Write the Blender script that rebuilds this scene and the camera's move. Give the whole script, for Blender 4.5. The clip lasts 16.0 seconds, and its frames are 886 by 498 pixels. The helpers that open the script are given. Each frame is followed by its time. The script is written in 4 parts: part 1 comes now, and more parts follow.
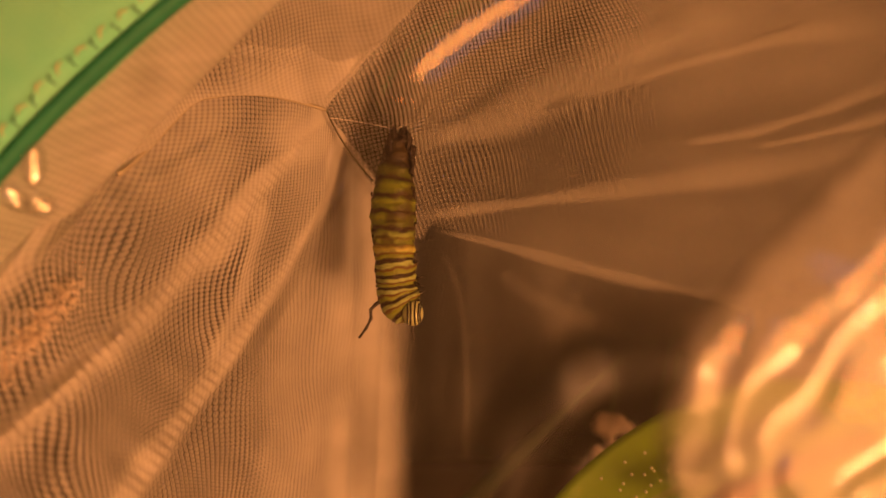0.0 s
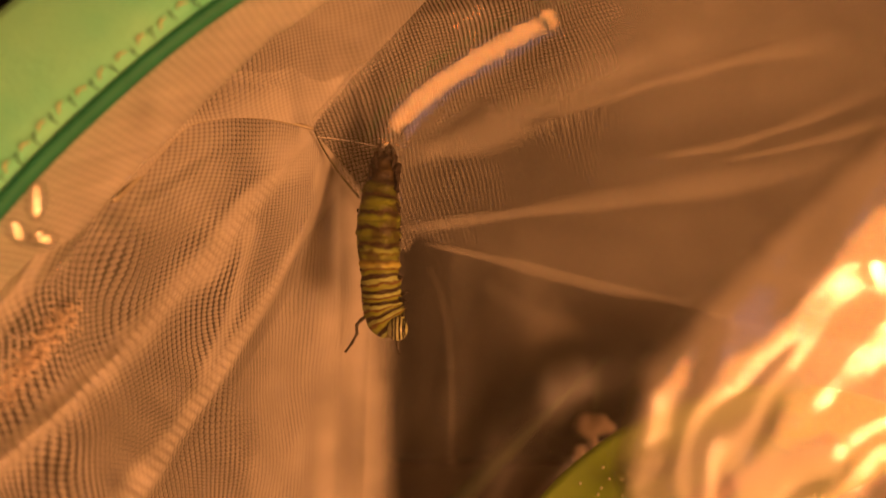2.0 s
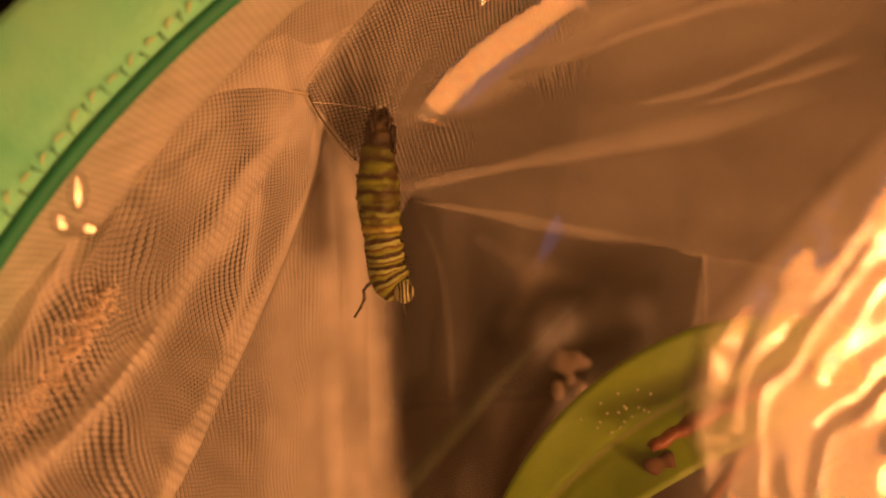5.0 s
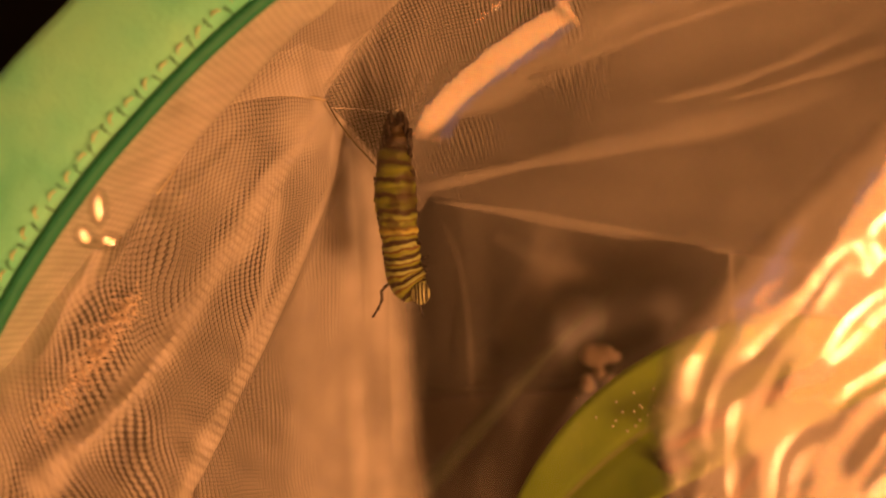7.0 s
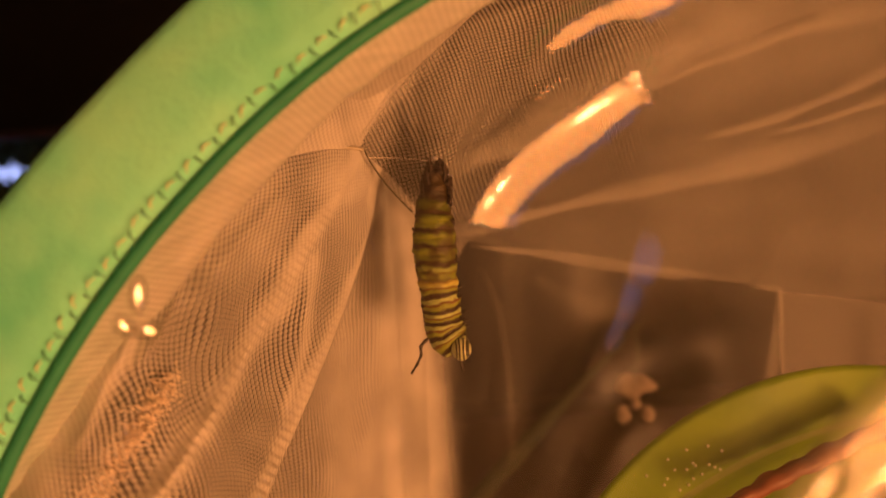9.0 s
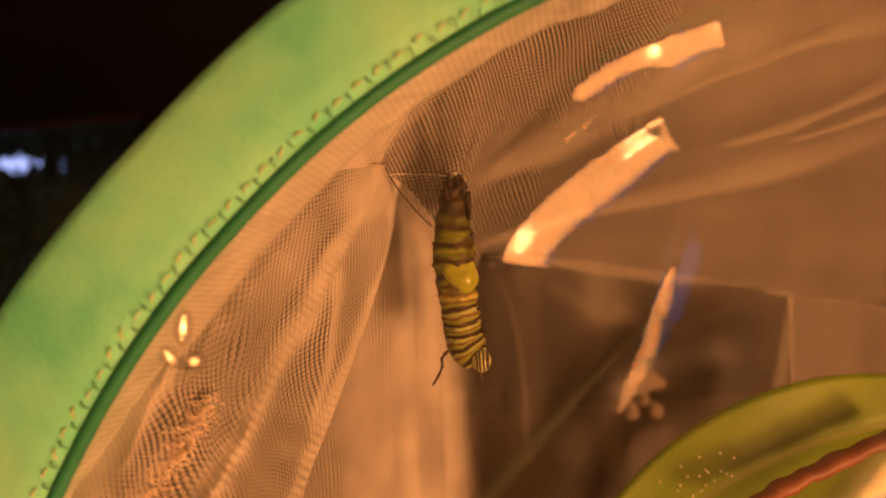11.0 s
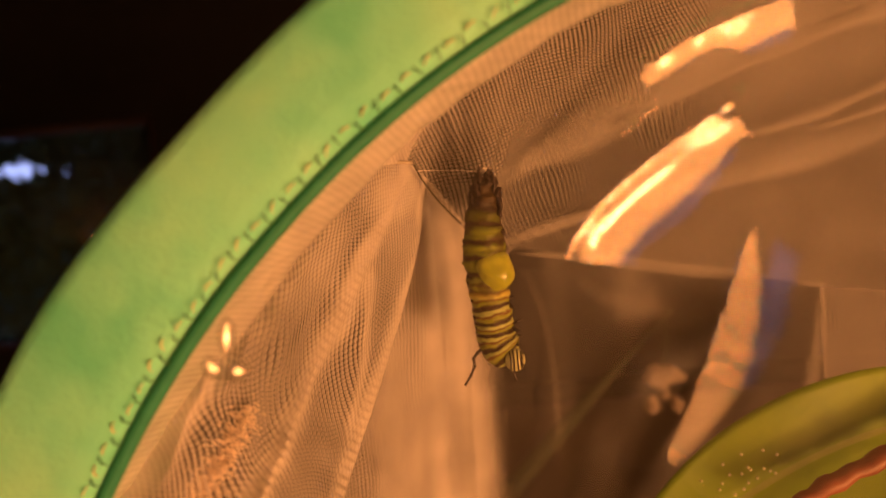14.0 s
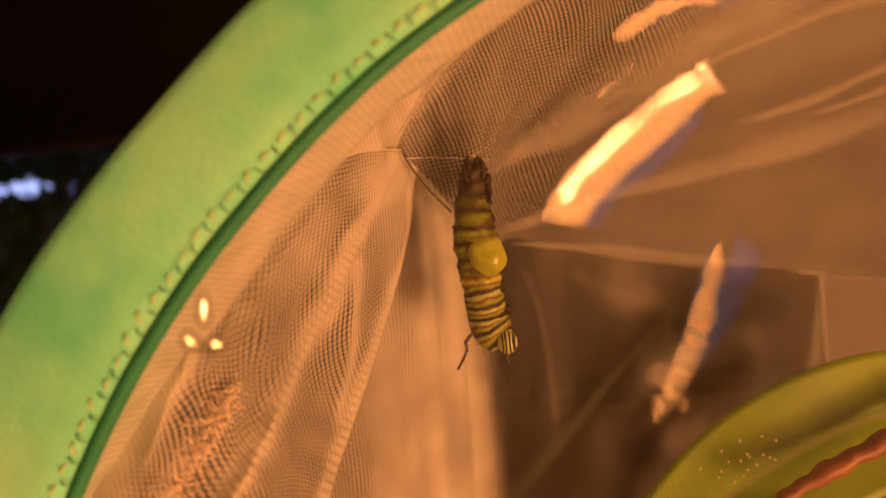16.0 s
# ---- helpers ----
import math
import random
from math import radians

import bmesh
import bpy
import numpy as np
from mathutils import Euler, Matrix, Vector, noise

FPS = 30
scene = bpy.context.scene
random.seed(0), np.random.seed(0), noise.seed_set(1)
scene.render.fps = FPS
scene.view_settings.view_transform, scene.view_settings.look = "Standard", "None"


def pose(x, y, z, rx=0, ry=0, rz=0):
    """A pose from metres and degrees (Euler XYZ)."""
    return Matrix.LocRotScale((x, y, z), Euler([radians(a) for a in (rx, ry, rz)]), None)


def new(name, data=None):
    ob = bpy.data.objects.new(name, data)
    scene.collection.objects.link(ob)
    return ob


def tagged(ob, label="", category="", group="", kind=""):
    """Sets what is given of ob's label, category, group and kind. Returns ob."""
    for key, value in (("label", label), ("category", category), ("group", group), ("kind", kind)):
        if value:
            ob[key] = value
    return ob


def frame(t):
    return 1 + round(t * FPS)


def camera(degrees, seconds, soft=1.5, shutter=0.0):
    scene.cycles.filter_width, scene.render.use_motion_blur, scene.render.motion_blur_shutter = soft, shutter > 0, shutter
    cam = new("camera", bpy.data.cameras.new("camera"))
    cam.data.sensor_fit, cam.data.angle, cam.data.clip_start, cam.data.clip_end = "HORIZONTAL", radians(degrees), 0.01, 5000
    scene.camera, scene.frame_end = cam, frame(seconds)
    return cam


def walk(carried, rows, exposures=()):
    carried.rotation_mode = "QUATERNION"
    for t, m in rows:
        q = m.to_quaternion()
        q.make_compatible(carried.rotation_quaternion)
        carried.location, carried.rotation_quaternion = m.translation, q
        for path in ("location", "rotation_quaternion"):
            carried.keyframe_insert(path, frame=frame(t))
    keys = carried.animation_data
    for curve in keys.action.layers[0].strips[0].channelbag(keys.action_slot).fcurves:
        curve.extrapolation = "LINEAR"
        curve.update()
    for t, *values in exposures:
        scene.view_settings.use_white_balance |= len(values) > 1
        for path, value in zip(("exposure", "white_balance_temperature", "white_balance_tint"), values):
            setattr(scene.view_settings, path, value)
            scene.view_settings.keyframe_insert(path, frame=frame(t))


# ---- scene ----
cam = camera(70.0, 16.0, soft=1.0)
EYE = 1.0
PATH = [
    (0.0, 0.00000, 0.00000, -0.00000, -0.00, -0.00, -0.00),
    (0.5, 0.00180, -0.00018, 0.00211, -0.75, 0.43, 0.48),
    (1.0, 0.00067, -0.00182, 0.00025, -0.95, 0.05, 0.42),
    (1.5, 0.00002, -0.00221, 0.00197, -1.65, -0.45, 0.30),
    (2.0, 0.00038, -0.00468, 0.00372, -1.26, -0.21, 0.17),
    (2.5, -0.00150, -0.00837, 0.00804, -2.22, -1.05, 0.55),
    (3.0, 0.00318, -0.01101, 0.01480, -3.36, -1.93, 1.70),
    (3.5, -0.00419, -0.00435, 0.01126, -4.40, -3.55, 2.24),
    (4.0, 0.00056, -0.00722, 0.00283, -6.15, -2.48, 1.00),
    (4.5, -0.00264, -0.00633, 0.00778, -5.71, -5.37, 1.10),
    (5.0, -0.00964, -0.00817, 0.00698, -5.01, -5.21, 3.12),
    (7.5, -0.00377, -0.01125, 0.01255, -1.08, -6.17, 3.50),
    (8.0, -0.00766, -0.00955, 0.01608, -0.85, -5.56, 3.87),
    (8.5, -0.00594, -0.00905, 0.01558, -0.39, -5.73, 3.94),
    (9.0, -0.00787, -0.00490, 0.01863, 0.52, -4.89, 4.09),
    (11.5, -0.01244, -0.00816, 0.02494, 1.26, -6.02, 4.47),
    (12.0, -0.01499, -0.00576, 0.02132, 1.53, -6.14, 4.93),
    (12.5, -0.01199, -0.00594, 0.01906, 1.78, -6.66, 4.68),
    (13.0, -0.01902, -0.00442, 0.02098, 0.76, -6.64, 4.97),
    (13.5, -0.02115, -0.00404, 0.02891, 0.58, -7.09, 4.93),
    (14.0, -0.01681, -0.00370, 0.02528, 1.39, -6.14, 5.64),
    (14.5, -0.01800, -0.00240, 0.02346, 1.30, -5.28, 5.89),
    (15.0, -0.01584, -0.00484, 0.02276, 1.61, -5.25, 6.14),
    (15.5, -0.01842, -0.00195, 0.02199, 1.65, -5.31, 6.42),
    (16.0, -0.01397, -0.00353, 0.01986, 1.80, -5.15, 6.61),
]
walk(cam, [(t, pose(x, y, EYE + z, 0, 0, yaw) @ pose(0, 0, 0, pitch) @ pose(0, 0, 0, 0, roll) @ pose(0, 0, 0, 90))
           for t, x, y, z, yaw, pitch, roll in PATH],
     exposures=((0.0, 0.04), (5.0, 0.05), (8.0, 0.16), (12.0, 0.28), (16.0, 0.32)))
cam.data.dof.use_dof = True
cam.data.dof.focus_distance = 0.118
cam.data.dof.aperture_fstop = 13.0

# ---- world and light ----
DEPTH = 0.14                      # from the first eye to the hanging caterpillar
LAMP = Vector((0.793, -0.95, EYE - 0.379))
WARM = (1.0, 0.338, 0.088)
BULB, SHADE = 220.0, 16.5

world = bpy.data.worlds.new("dusk")
scene.world = world
world.use_nodes = True
sky = world.node_tree.nodes["Background"]
sky.inputs["Color"].default_value = (0.27, 0.32, 0.66, 1)
sky.inputs["Strength"].default_value = 1.9


# ---- materials ----
class Tree:
    """A short hand for node materials."""

    def __init__(self, name):
        self.mat = bpy.data.materials.new(name)
        self.mat.use_nodes = True
        self.tree = self.mat.node_tree
        self.tree.nodes.clear()
        self.out = self.add("ShaderNodeOutputMaterial")

    def add(self, kind, **values):
        node = self.tree.nodes.new(kind)
        for key, value in values.items():
            node.inputs[key.replace("_", " ")].default_value = value
        return node

    def link(self, a, b):
        self.tree.links.new(a, b)

    def math(self, op, a, b=None, clamp=False):
        node = self.tree.nodes.new("ShaderNodeMath")
        node.operation, node.use_clamp = op, clamp
        for i, v in enumerate((a, b)):
            if v is None:
                continue
            if isinstance(v, (int, float)):
                node.inputs[i].default_value = v
            else:
                self.link(v, node.inputs[i])
        return node.outputs[0]

    def noise(self, scale, detail=4.0, vector=None, rough=0.55):
        node = self.add("ShaderNodeTexNoise", Scale=scale, Detail=detail, Roughness=rough)
        if vector is not None:
            self.link(vector, node.inputs["Vector"])
        return node.outputs["Fac"]

    def ramp(self, fac, stops, constant=False):
        node = self.add("ShaderNodeValToRGB")
        if constant:
            node.color_ramp.interpolation = "CONSTANT"
        el = node.color_ramp.elements
        while len(el) < len(stops):
            el.new(0.5)
        for e, (p, c) in zip(el, stops):
            e.position, e.color = p, (*c, 1)
        self.link(fac, node.inputs["Fac"])
        return node.outputs["Color"]

    def mix(self, fac, a, b, mode="MIX"):
        node = self.tree.nodes.new("ShaderNodeMix")
        node.data_type, node.blend_type = "RGBA", mode
        pairs = ((0, fac), (6, a), (7, b))
        for i, v in pairs:
            if isinstance(v, (int, float)):
                node.inputs[i].default_value = v
            elif isinstance(v, tuple):
                node.inputs[i].default_value = (*v, 1)
            else:
                self.link(v, node.inputs[i])
        return node.outputs[2]

    def bump(self, height, strength, distance):
        node = self.add("ShaderNodeBump", Strength=strength, Distance=distance)
        self.link(height, node.inputs["Height"])
        return node.outputs["Normal"]

    def coords(self, which="Object"):
        return self.tree.nodes.new("ShaderNodeTexCoord").outputs[which]


def surface(name, low, high, scale, rough=0.6, fine=0.0, bump=0.3, metal=0.0, sss=0.0):
    """A plain surface with grain at two scales."""
    t = Tree(name)
    c = t.coords()
    a, b = t.noise(scale, 5, c), t.noise(scale * 9, 3, c)
    f = t.math("ADD", t.math("MULTIPLY", a, 0.7), t.math("MULTIPLY", b, 0.3))
    col = t.ramp(f, [(0.3, low), (0.7, high)])
    p = t.add("ShaderNodeBsdfPrincipled", Roughness=rough, Metallic=metal)
    t.link(col, p.inputs["Base Color"])
    if bump:
        t.link(t.bump(b, bump, 0.3 / (scale * 9)), p.inputs["Normal"])
    t.link(p.outputs[0], t.out.inputs["Surface"])
    return t.mat


def glow(name, colour, strength):
    t = Tree(name)
    e = t.add("ShaderNodeEmission", Color=(*colour, 1), Strength=strength)
    t.link(e.outputs[0], t.out.inputs["Surface"])
    return t.mat


def net_cloth(name, pitch, low, high, colour=(0.81, 0.79, 0.77), gathered=False, dense=0.0):
    """Fine woven netting: threads both ways, holes between them. UV is in metres of cloth. dense: cover where gather is
    full.
    """
    t = Tree(name)
    uv = t.coords("UV")
    wob = t.add("ShaderNodeTexNoise", Scale=70.0, Detail=1.0)
    t.link(uv, wob.inputs["Vector"])
    off = t.tree.nodes.new("ShaderNodeVectorMath")
    off.operation = "MULTIPLY_ADD"
    t.link(wob.outputs["Color"], off.inputs[0])
    off.inputs[1].default_value = (0.0016, 0.0016, 0)
    t.link(uv, off.inputs[2])
    sep = t.tree.nodes.new("ShaderNodeSeparateXYZ")
    t.link(off.outputs[0], sep.inputs[0])
    waves = []
    for axis, k in ((0, 1.0), (1, 0.86)):
        s = t.math("SINE", t.math("MULTIPLY", sep.outputs[axis], 2 * math.pi / (pitch * k)))
        waves.append(t.math("MULTIPLY_ADD", s, 0.5))
        waves[-1].node.inputs[2].default_value = 0.5
    top = t.math("ADD", t.math("MULTIPLY", waves[0], 0.63), t.math("MULTIPLY", waves[1], 0.37))
    edge = t.tree.nodes.new("ShaderNodeMapRange")
    edge.inputs["From Min"].default_value, edge.inputs["From Max"].default_value = 0.27, 0.71
    edge.inputs["To Min"].default_value, edge.inputs["To Max"].default_value = low, high
    t.link(top, edge.inputs["Value"])
    cover = edge.outputs["Result"]
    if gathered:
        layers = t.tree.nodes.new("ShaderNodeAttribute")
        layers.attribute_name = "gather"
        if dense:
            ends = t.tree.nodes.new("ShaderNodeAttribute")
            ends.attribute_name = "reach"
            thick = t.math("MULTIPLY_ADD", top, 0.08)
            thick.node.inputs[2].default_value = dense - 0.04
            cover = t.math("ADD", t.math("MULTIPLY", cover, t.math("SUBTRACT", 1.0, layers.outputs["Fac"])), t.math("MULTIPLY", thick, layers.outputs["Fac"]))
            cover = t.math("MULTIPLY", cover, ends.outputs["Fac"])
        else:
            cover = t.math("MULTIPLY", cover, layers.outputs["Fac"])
    tint = t.ramp(t.noise(60.0, 4, uv), [(0.3, tuple(0.86 * v for v in colour)), (0.7, colour)])
    normal = t.bump(top, 0.25, 0.0002)
    dif = t.add("ShaderNodeBsdfDiffuse")
    tra = t.add("ShaderNodeBsdfTranslucent")
    for n in (dif, tra):
        t.link(tint, n.inputs["Color"])
        t.link(normal, n.inputs["Normal"])
    m = t.add("ShaderNodeMixShader", Fac=0.38)
    t.link(dif.outputs[0], m.inputs[1]), t.link(tra.outputs[0], m.inputs[2])
    hole = t.add("ShaderNodeBsdfTransparent")
    m2 = t.add("ShaderNodeMixShader")
    t.link(cover, m2.inputs["Fac"])
    t.link(hole.outputs[0], m2.inputs[1]), t.link(m.outputs[0], m2.inputs[2])
    t.link(m2.outputs[0], t.out.inputs["Surface"])
    return t.mat


def clear_sheet(name, ior, rough, dust):
    """Clear vinyl: see-through, glossy by Fresnel, a little dust on it."""
    t = Tree(name)
    c = t.coords()
    tr = t.add("ShaderNodeBsdfTransparent", Color=(0.97, 0.97, 0.96, 1))
    gl = t.add("ShaderNodeBsdfGlossy", Roughness=rough)
    lw = t.add("ShaderNodeLayerWeight", Blend=0.5)
    f0 = ((ior - 1) / (ior + 1)) ** 2
    gloss = t.math("MULTIPLY_ADD", t.math("POWER", lw.outputs["Facing"], 4.0), 0.7)
    gloss.node.inputs[2].default_value = f0
    m = t.add("ShaderNodeMixShader")
    t.link(gloss, m.inputs["Fac"])
    t.link(tr.outputs[0], m.inputs[1]), t.link(gl.outputs[0], m.inputs[2])
    di = t.add("ShaderNodeBsdfDiffuse", Color=(0.75, 0.73, 0.7, 1))
    m2 = t.add("ShaderNodeMixShader")
    f = t.ramp(t.noise(45.0, 6, c), [(0.35, (dust * 0.4,) * 3), (0.75, (dust,) * 3)])
    t.link(f, m2.inputs["Fac"])
    t.link(m.outputs[0], m2.inputs[1]), t.link(di.outputs[0], m2.inputs[2])
    t.link(m2.outputs[0], t.out.inputs["Surface"])
    return t.mat


def mint_cloth():
    t = Tree("mint cloth")
    c = t.coords()
    a, b = t.noise(42.0, 3, c), t.noise(900.0, 2, c)
    col = t.ramp(a, [(0.34, (0.10, 0.56, 0.33)), (0.48, (0.20, 0.71, 0.44)), (0.64, (0.29, 0.77, 0.46))])
    p = t.add("ShaderNodeBsdfPrincipled", Roughness=0.75)
    t.link(col, p.inputs["Base Color"])
    t.link(t.bump(b, 0.4, 0.0004), p.inputs["Normal"])
    t.link(p.outputs[0], t.out.inputs["Surface"])
    return t.mat


def skin():
    """Banded larva skin. UV: x round the body, y in body segments from the tail."""
    t = Tree("banded skin")
    uv = t.coords("UV")
    c = t.coords()
    sep = t.tree.nodes.new("ShaderNodeSeparateXYZ")
    t.link(uv, sep.inputs[0])
    n = t.noise(420.0, 3, c)
    v = t.math("ADD", sep.outputs[1], t.math("ADD", t.math("MULTIPLY", t.math("SUBTRACT", n, 0.5), 0.42), t.math("MULTIPLY", t.math("SUBTRACT", t.noise(150.0, 2, c), 0.5), 0.75)))
    f = t.math("FRACT", v)
    dark, yel, pale = (0.040, 0.022, 0.009), (0.23, 0.28, 0.025), (0.36, 0.45, 0.15)
    olive = (0.125, 0.165, 0.014)
    brown = (0.045, 0.026, 0.008)
    tail = t.ramp(f, [(0.0, brown), (0.10, brown), (0.24, olive), (0.42, (0.21, 0.26, 0.020)), (0.60, (0.15, 0.18, 0.016)), (0.82, olive), (0.95, brown)])
    front = t.ramp(f, [(0.0, dark), (0.15, dark), (0.24, pale), (0.44, pale), (0.50, (0.12, 0.06, 0.015)), (0.60, (0.16, 0.09, 0.02)), (0.68, yel), (0.88, yel), (0.95, dark)])
    k = t.tree.nodes.new("ShaderNodeMapRange")
    k.inputs["From Min"].default_value, k.inputs["From Max"].default_value = 6.0, 7.4
    t.link(sep.outputs[1], k.inputs["Value"])
    col = t.mix(k.outputs["Result"], tail, front)
    k2 = t.tree.nodes.new("ShaderNodeMapRange")
    k2.inputs["From Min"].default_value, k2.inputs["From Max"].default_value = 3.9, 2.2
    t.link(t.math("ADD", sep.outputs[1], t.math("MULTIPLY", n, 0.9)), k2.inputs["Value"])
    col = t.mix(k2.outputs["Result"], col, (0.020, 0.010, 0.005))
    band = t.math("SUBTRACT", 1.0, t.math("MULTIPLY", t.math("ABSOLUTE", t.math("SUBTRACT", v, 7.25)), 2.6), clamp=True)
    col = t.mix(t.math("MULTIPLY", band, 0.7), col, (0.55, 0.47, 0.06))
    blot = t.ramp(t.noise(190.0, 3, c), [(0.38, (0.8,) * 3), (0.50, (0.0,) * 3)])
    rear = t.tree.nodes.new("ShaderNodeMapRange")
    rear.inputs["From Min"].default_value, rear.inputs["From Max"].default_value = 8.6, 6.6
    t.link(sep.outputs[1], rear.inputs["Value"])
    col = t.mix(t.math("MULTIPLY", blot, rear.outputs["Result"]), col, (0.060, 0.040, 0.010))
    mott = t.ramp(t.noise(1400.0, 3, c), [(0.35, (0.55, 0.5, 0.45)), (0.6, (1, 1, 1))])
    col = t.mix(0.6, col, mott, "MULTIPLY")
    p = t.add("ShaderNodeBsdfPrincipled", Roughness=0.50)
    p.inputs["Specular IOR Level"].default_value = 0.3
    p.inputs["Subsurface Weight"].default_value = 0.15
    p.inputs["Subsurface Radius"].default_value = (0.0012, 0.0010, 0.0004)
    p.inputs["Subsurface Scale"].default_value = 1.0
    t.link(col, p.inputs["Base Color"])
    t.link(t.bump(t.noise(1900.0, 3, c), 0.5, 0.0004), p.inputs["Normal"])
    t.link(p.outputs[0], t.out.inputs["Surface"])
    return t.mat


def leaf_skin():
    """Milkweed leaf. UV: x along the blade, y across it from -1 to 1."""
    t = Tree("leaf skin")
    uv, c = t.coords("UV"), t.coords()
    sep = t.tree.nodes.new("ShaderNodeSeparateXYZ")
    t.link(uv, sep.inputs[0])
    side = t.math("ABSOLUTE", sep.outputs[1])
    vein = t.math("SINE", t.math("MULTIPLY", t.math("SUBTRACT", sep.outputs[0], t.math("MULTIPLY", side, 0.09)), 150.0))
    vein = t.math("POWER", t.math("MULTIPLY_ADD", vein, 0.5), 14.0)
    col = t.ramp(t.noise(55.0, 5, c), [(0.3, (0.16, 0.30, 0.010)), (0.7, (0.24, 0.39, 0.015))])
    col = t.mix(t.math("MULTIPLY", vein, 0.06), col, (0.22, 0.34, 0.08))
    rib = t.math("LESS_THAN", side, 0.05)
    col = t.mix(t.math("MULTIPLY", rib, 0.6), col, (0.30, 0.36, 0.12))
    p = t.add("ShaderNodeBsdfPrincipled", Roughness=0.5)
    t.link(col, p.inputs["Base Color"])
    t.link(t.bump(t.noise(700.0, 3, c), 0.25, 0.0005), p.inputs["Normal"])
    tr = t.add("ShaderNodeBsdfTranslucent")
    t.link(col, tr.inputs["Color"])
    m = t.add("ShaderNodeMixShader", Fac=0.25)
    t.link(p.outputs[0], m.inputs[1]), t.link(tr.outputs[0], m.inputs[2])
    t.link(m.outputs[0], t.out.inputs["Surface"])
    return t.mat


NET = net_cloth("white netting", 0.00104, 0.05, 0.52, gathered=True, dense=0.86)
NET_FOLD_TOP = net_cloth("loosely gathered netting", 0.00088, 0.05, 0.30, gathered=True)
NET_TOP = net_cloth("thin white netting", 0.00094, 0.02, 0.34, gathered=True, dense=0.27)
NET_SIDE = net_cloth("slack side netting", 0.00094, 0.22, 0.40)
NET_FINE = net_cloth("white lining net", 0.00098, 0.04, 0.15, gathered=True)
NET_SHEER = net_cloth("sheer netting", 0.00080, 0.0, 0.035, gathered=True, dense=0.30)
VINYL = clear_sheet("clear vinyl", 1.56, 0.03, 0.030)
FLAP = clear_sheet("crumpled vinyl", 1.66, 0.055, 0.42)
GLINT = clear_sheet("clear glint lobe", 2.0, 0.08, 0.02)
VINYL_BACK = clear_sheet("dusty vinyl", 1.3, 0.30, 0.003)
MINT = mint_cloth()
PIPE = surface("dark green piping", (0.013, 0.17, 0.092), (0.024, 0.24, 0.13), 300.0, 0.6)
BINDING = surface("green binding", (0.03, 0.30, 0.16), (0.05, 0.38, 0.20), 300.0, 0.7)
THREAD = surface("green thread", (0.03, 0.16, 0.08), (0.06, 0.22, 0.10), 500.0, 0.8)
THREAD_PALE = surface("pale thread", (0.5, 0.55, 0.3), (0.6, 0.62, 0.36), 500.0, 0.8)
SEAM = surface("net seam", (0.36, 0.33, 0.26), (0.48, 0.44, 0.36), 700.0, 0.9)
CORD = surface("brown cord", (0.035, 0.032, 0.014), (0.06, 0.055, 0.025), 900.0, 0.8)
SKIN = skin()
BLACK = surface("black chitin", (0.006, 0.004, 0.003), (0.02, 0.012, 0.008), 900.0, 0.35)
PROLEG = surface("brown proleg skin", (0.008, 0.004, 0.002), (0.022, 0.010, 0.005), 900.0, 0.7)
PALE = surface("pale face stripe", (0.42, 0.46, 0.22), (0.55, 0.60, 0.32), 900.0, 0.3)
FRESH = surface("fresh pupa skin", (0.22, 0.28, 0.020), (0.42, 0.46, 0.04), 330.0, 0.28, bump=0.25)
SILK = surface("white silk", (0.75, 0.72, 0.66), (0.85, 0.82, 0.78), 900.0, 0.7)
LEAF = leaf_skin()
STEM = surface("red-brown stem", (0.15, 0.045, 0.018), (0.24, 0.075, 0.028), 120.0, 0.55)
WITHERED = surface("withered leaf", (0.04, 0.02, 0.008), (0.09, 0.04, 0.015), 300.0, 0.8)
GREEN_STEM = surface("green stem", (0.026, 0.048, 0.022), (0.036, 0.060, 0.028), 120.0, 0.7)
LINT = surface("pale lint", (0.75, 0.65, 0.55), (0.85, 0.75, 0.65), 900.0, 0.9)
BLOT = surface("pale blot", (0.30, 0.25, 0.21), (0.42, 0.36, 0.30), 300.0, 0.9)
# near-black, so the walls stay dark behind the cage
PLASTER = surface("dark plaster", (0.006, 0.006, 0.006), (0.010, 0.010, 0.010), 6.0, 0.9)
# pale surfaces out of view, added to bounce lamp light onto the cage
BOUNCE_PLASTER = surface("pale bounce plaster", (0.58, 0.54, 0.49), (0.66, 0.62, 0.56), 6.0, 0.9)
BOARDS = surface("dark floor", (0.012, 0.009, 0.007), (0.022, 0.016, 0.012), 5.0, 0.7)
WOOD = surface("dark table wood", (0.035, 0.020, 0.012), (0.06, 0.034, 0.02), 12.0, 0.5)
BRASS = surface("dull brass", (0.3, 0.22, 0.1), (0.4, 0.3, 0.15), 40.0, 0.4, metal=0.8)
FOLIAGE = surface("dark foliage", (0.02, 0.05, 0.015), (0.05, 0.10, 0.03), 8.0, 0.8)
GLASS = clear_sheet("window glass", 1.45, 0.0, 0.0)
BULB_GLOW, SHADE_GLOW = glow("bulb", (1.0, 0.40, 0.135), BULB), glow("lit shade", WARM, SHADE)


# ---- building helpers ----
def obj(name, bm, material, parent=None, label="", smooth=True):
    me = bpy.data.meshes.new(name)
    bm.to_mesh(me)
    bm.free()
    me.materials.append(material)
    if smooth:
        me.shade_smooth()
    return hang(name, me, parent, label)


def hang(name, me, parent=None, label=""):
    ob = new(name, me)
    if parent is not None:
        ob.parent = parent
        ob.matrix_parent_inverse = Matrix.Translation(-parent.location) if parent.data is None and not parent.get("moving") else Matrix()
    return tagged(ob, label)


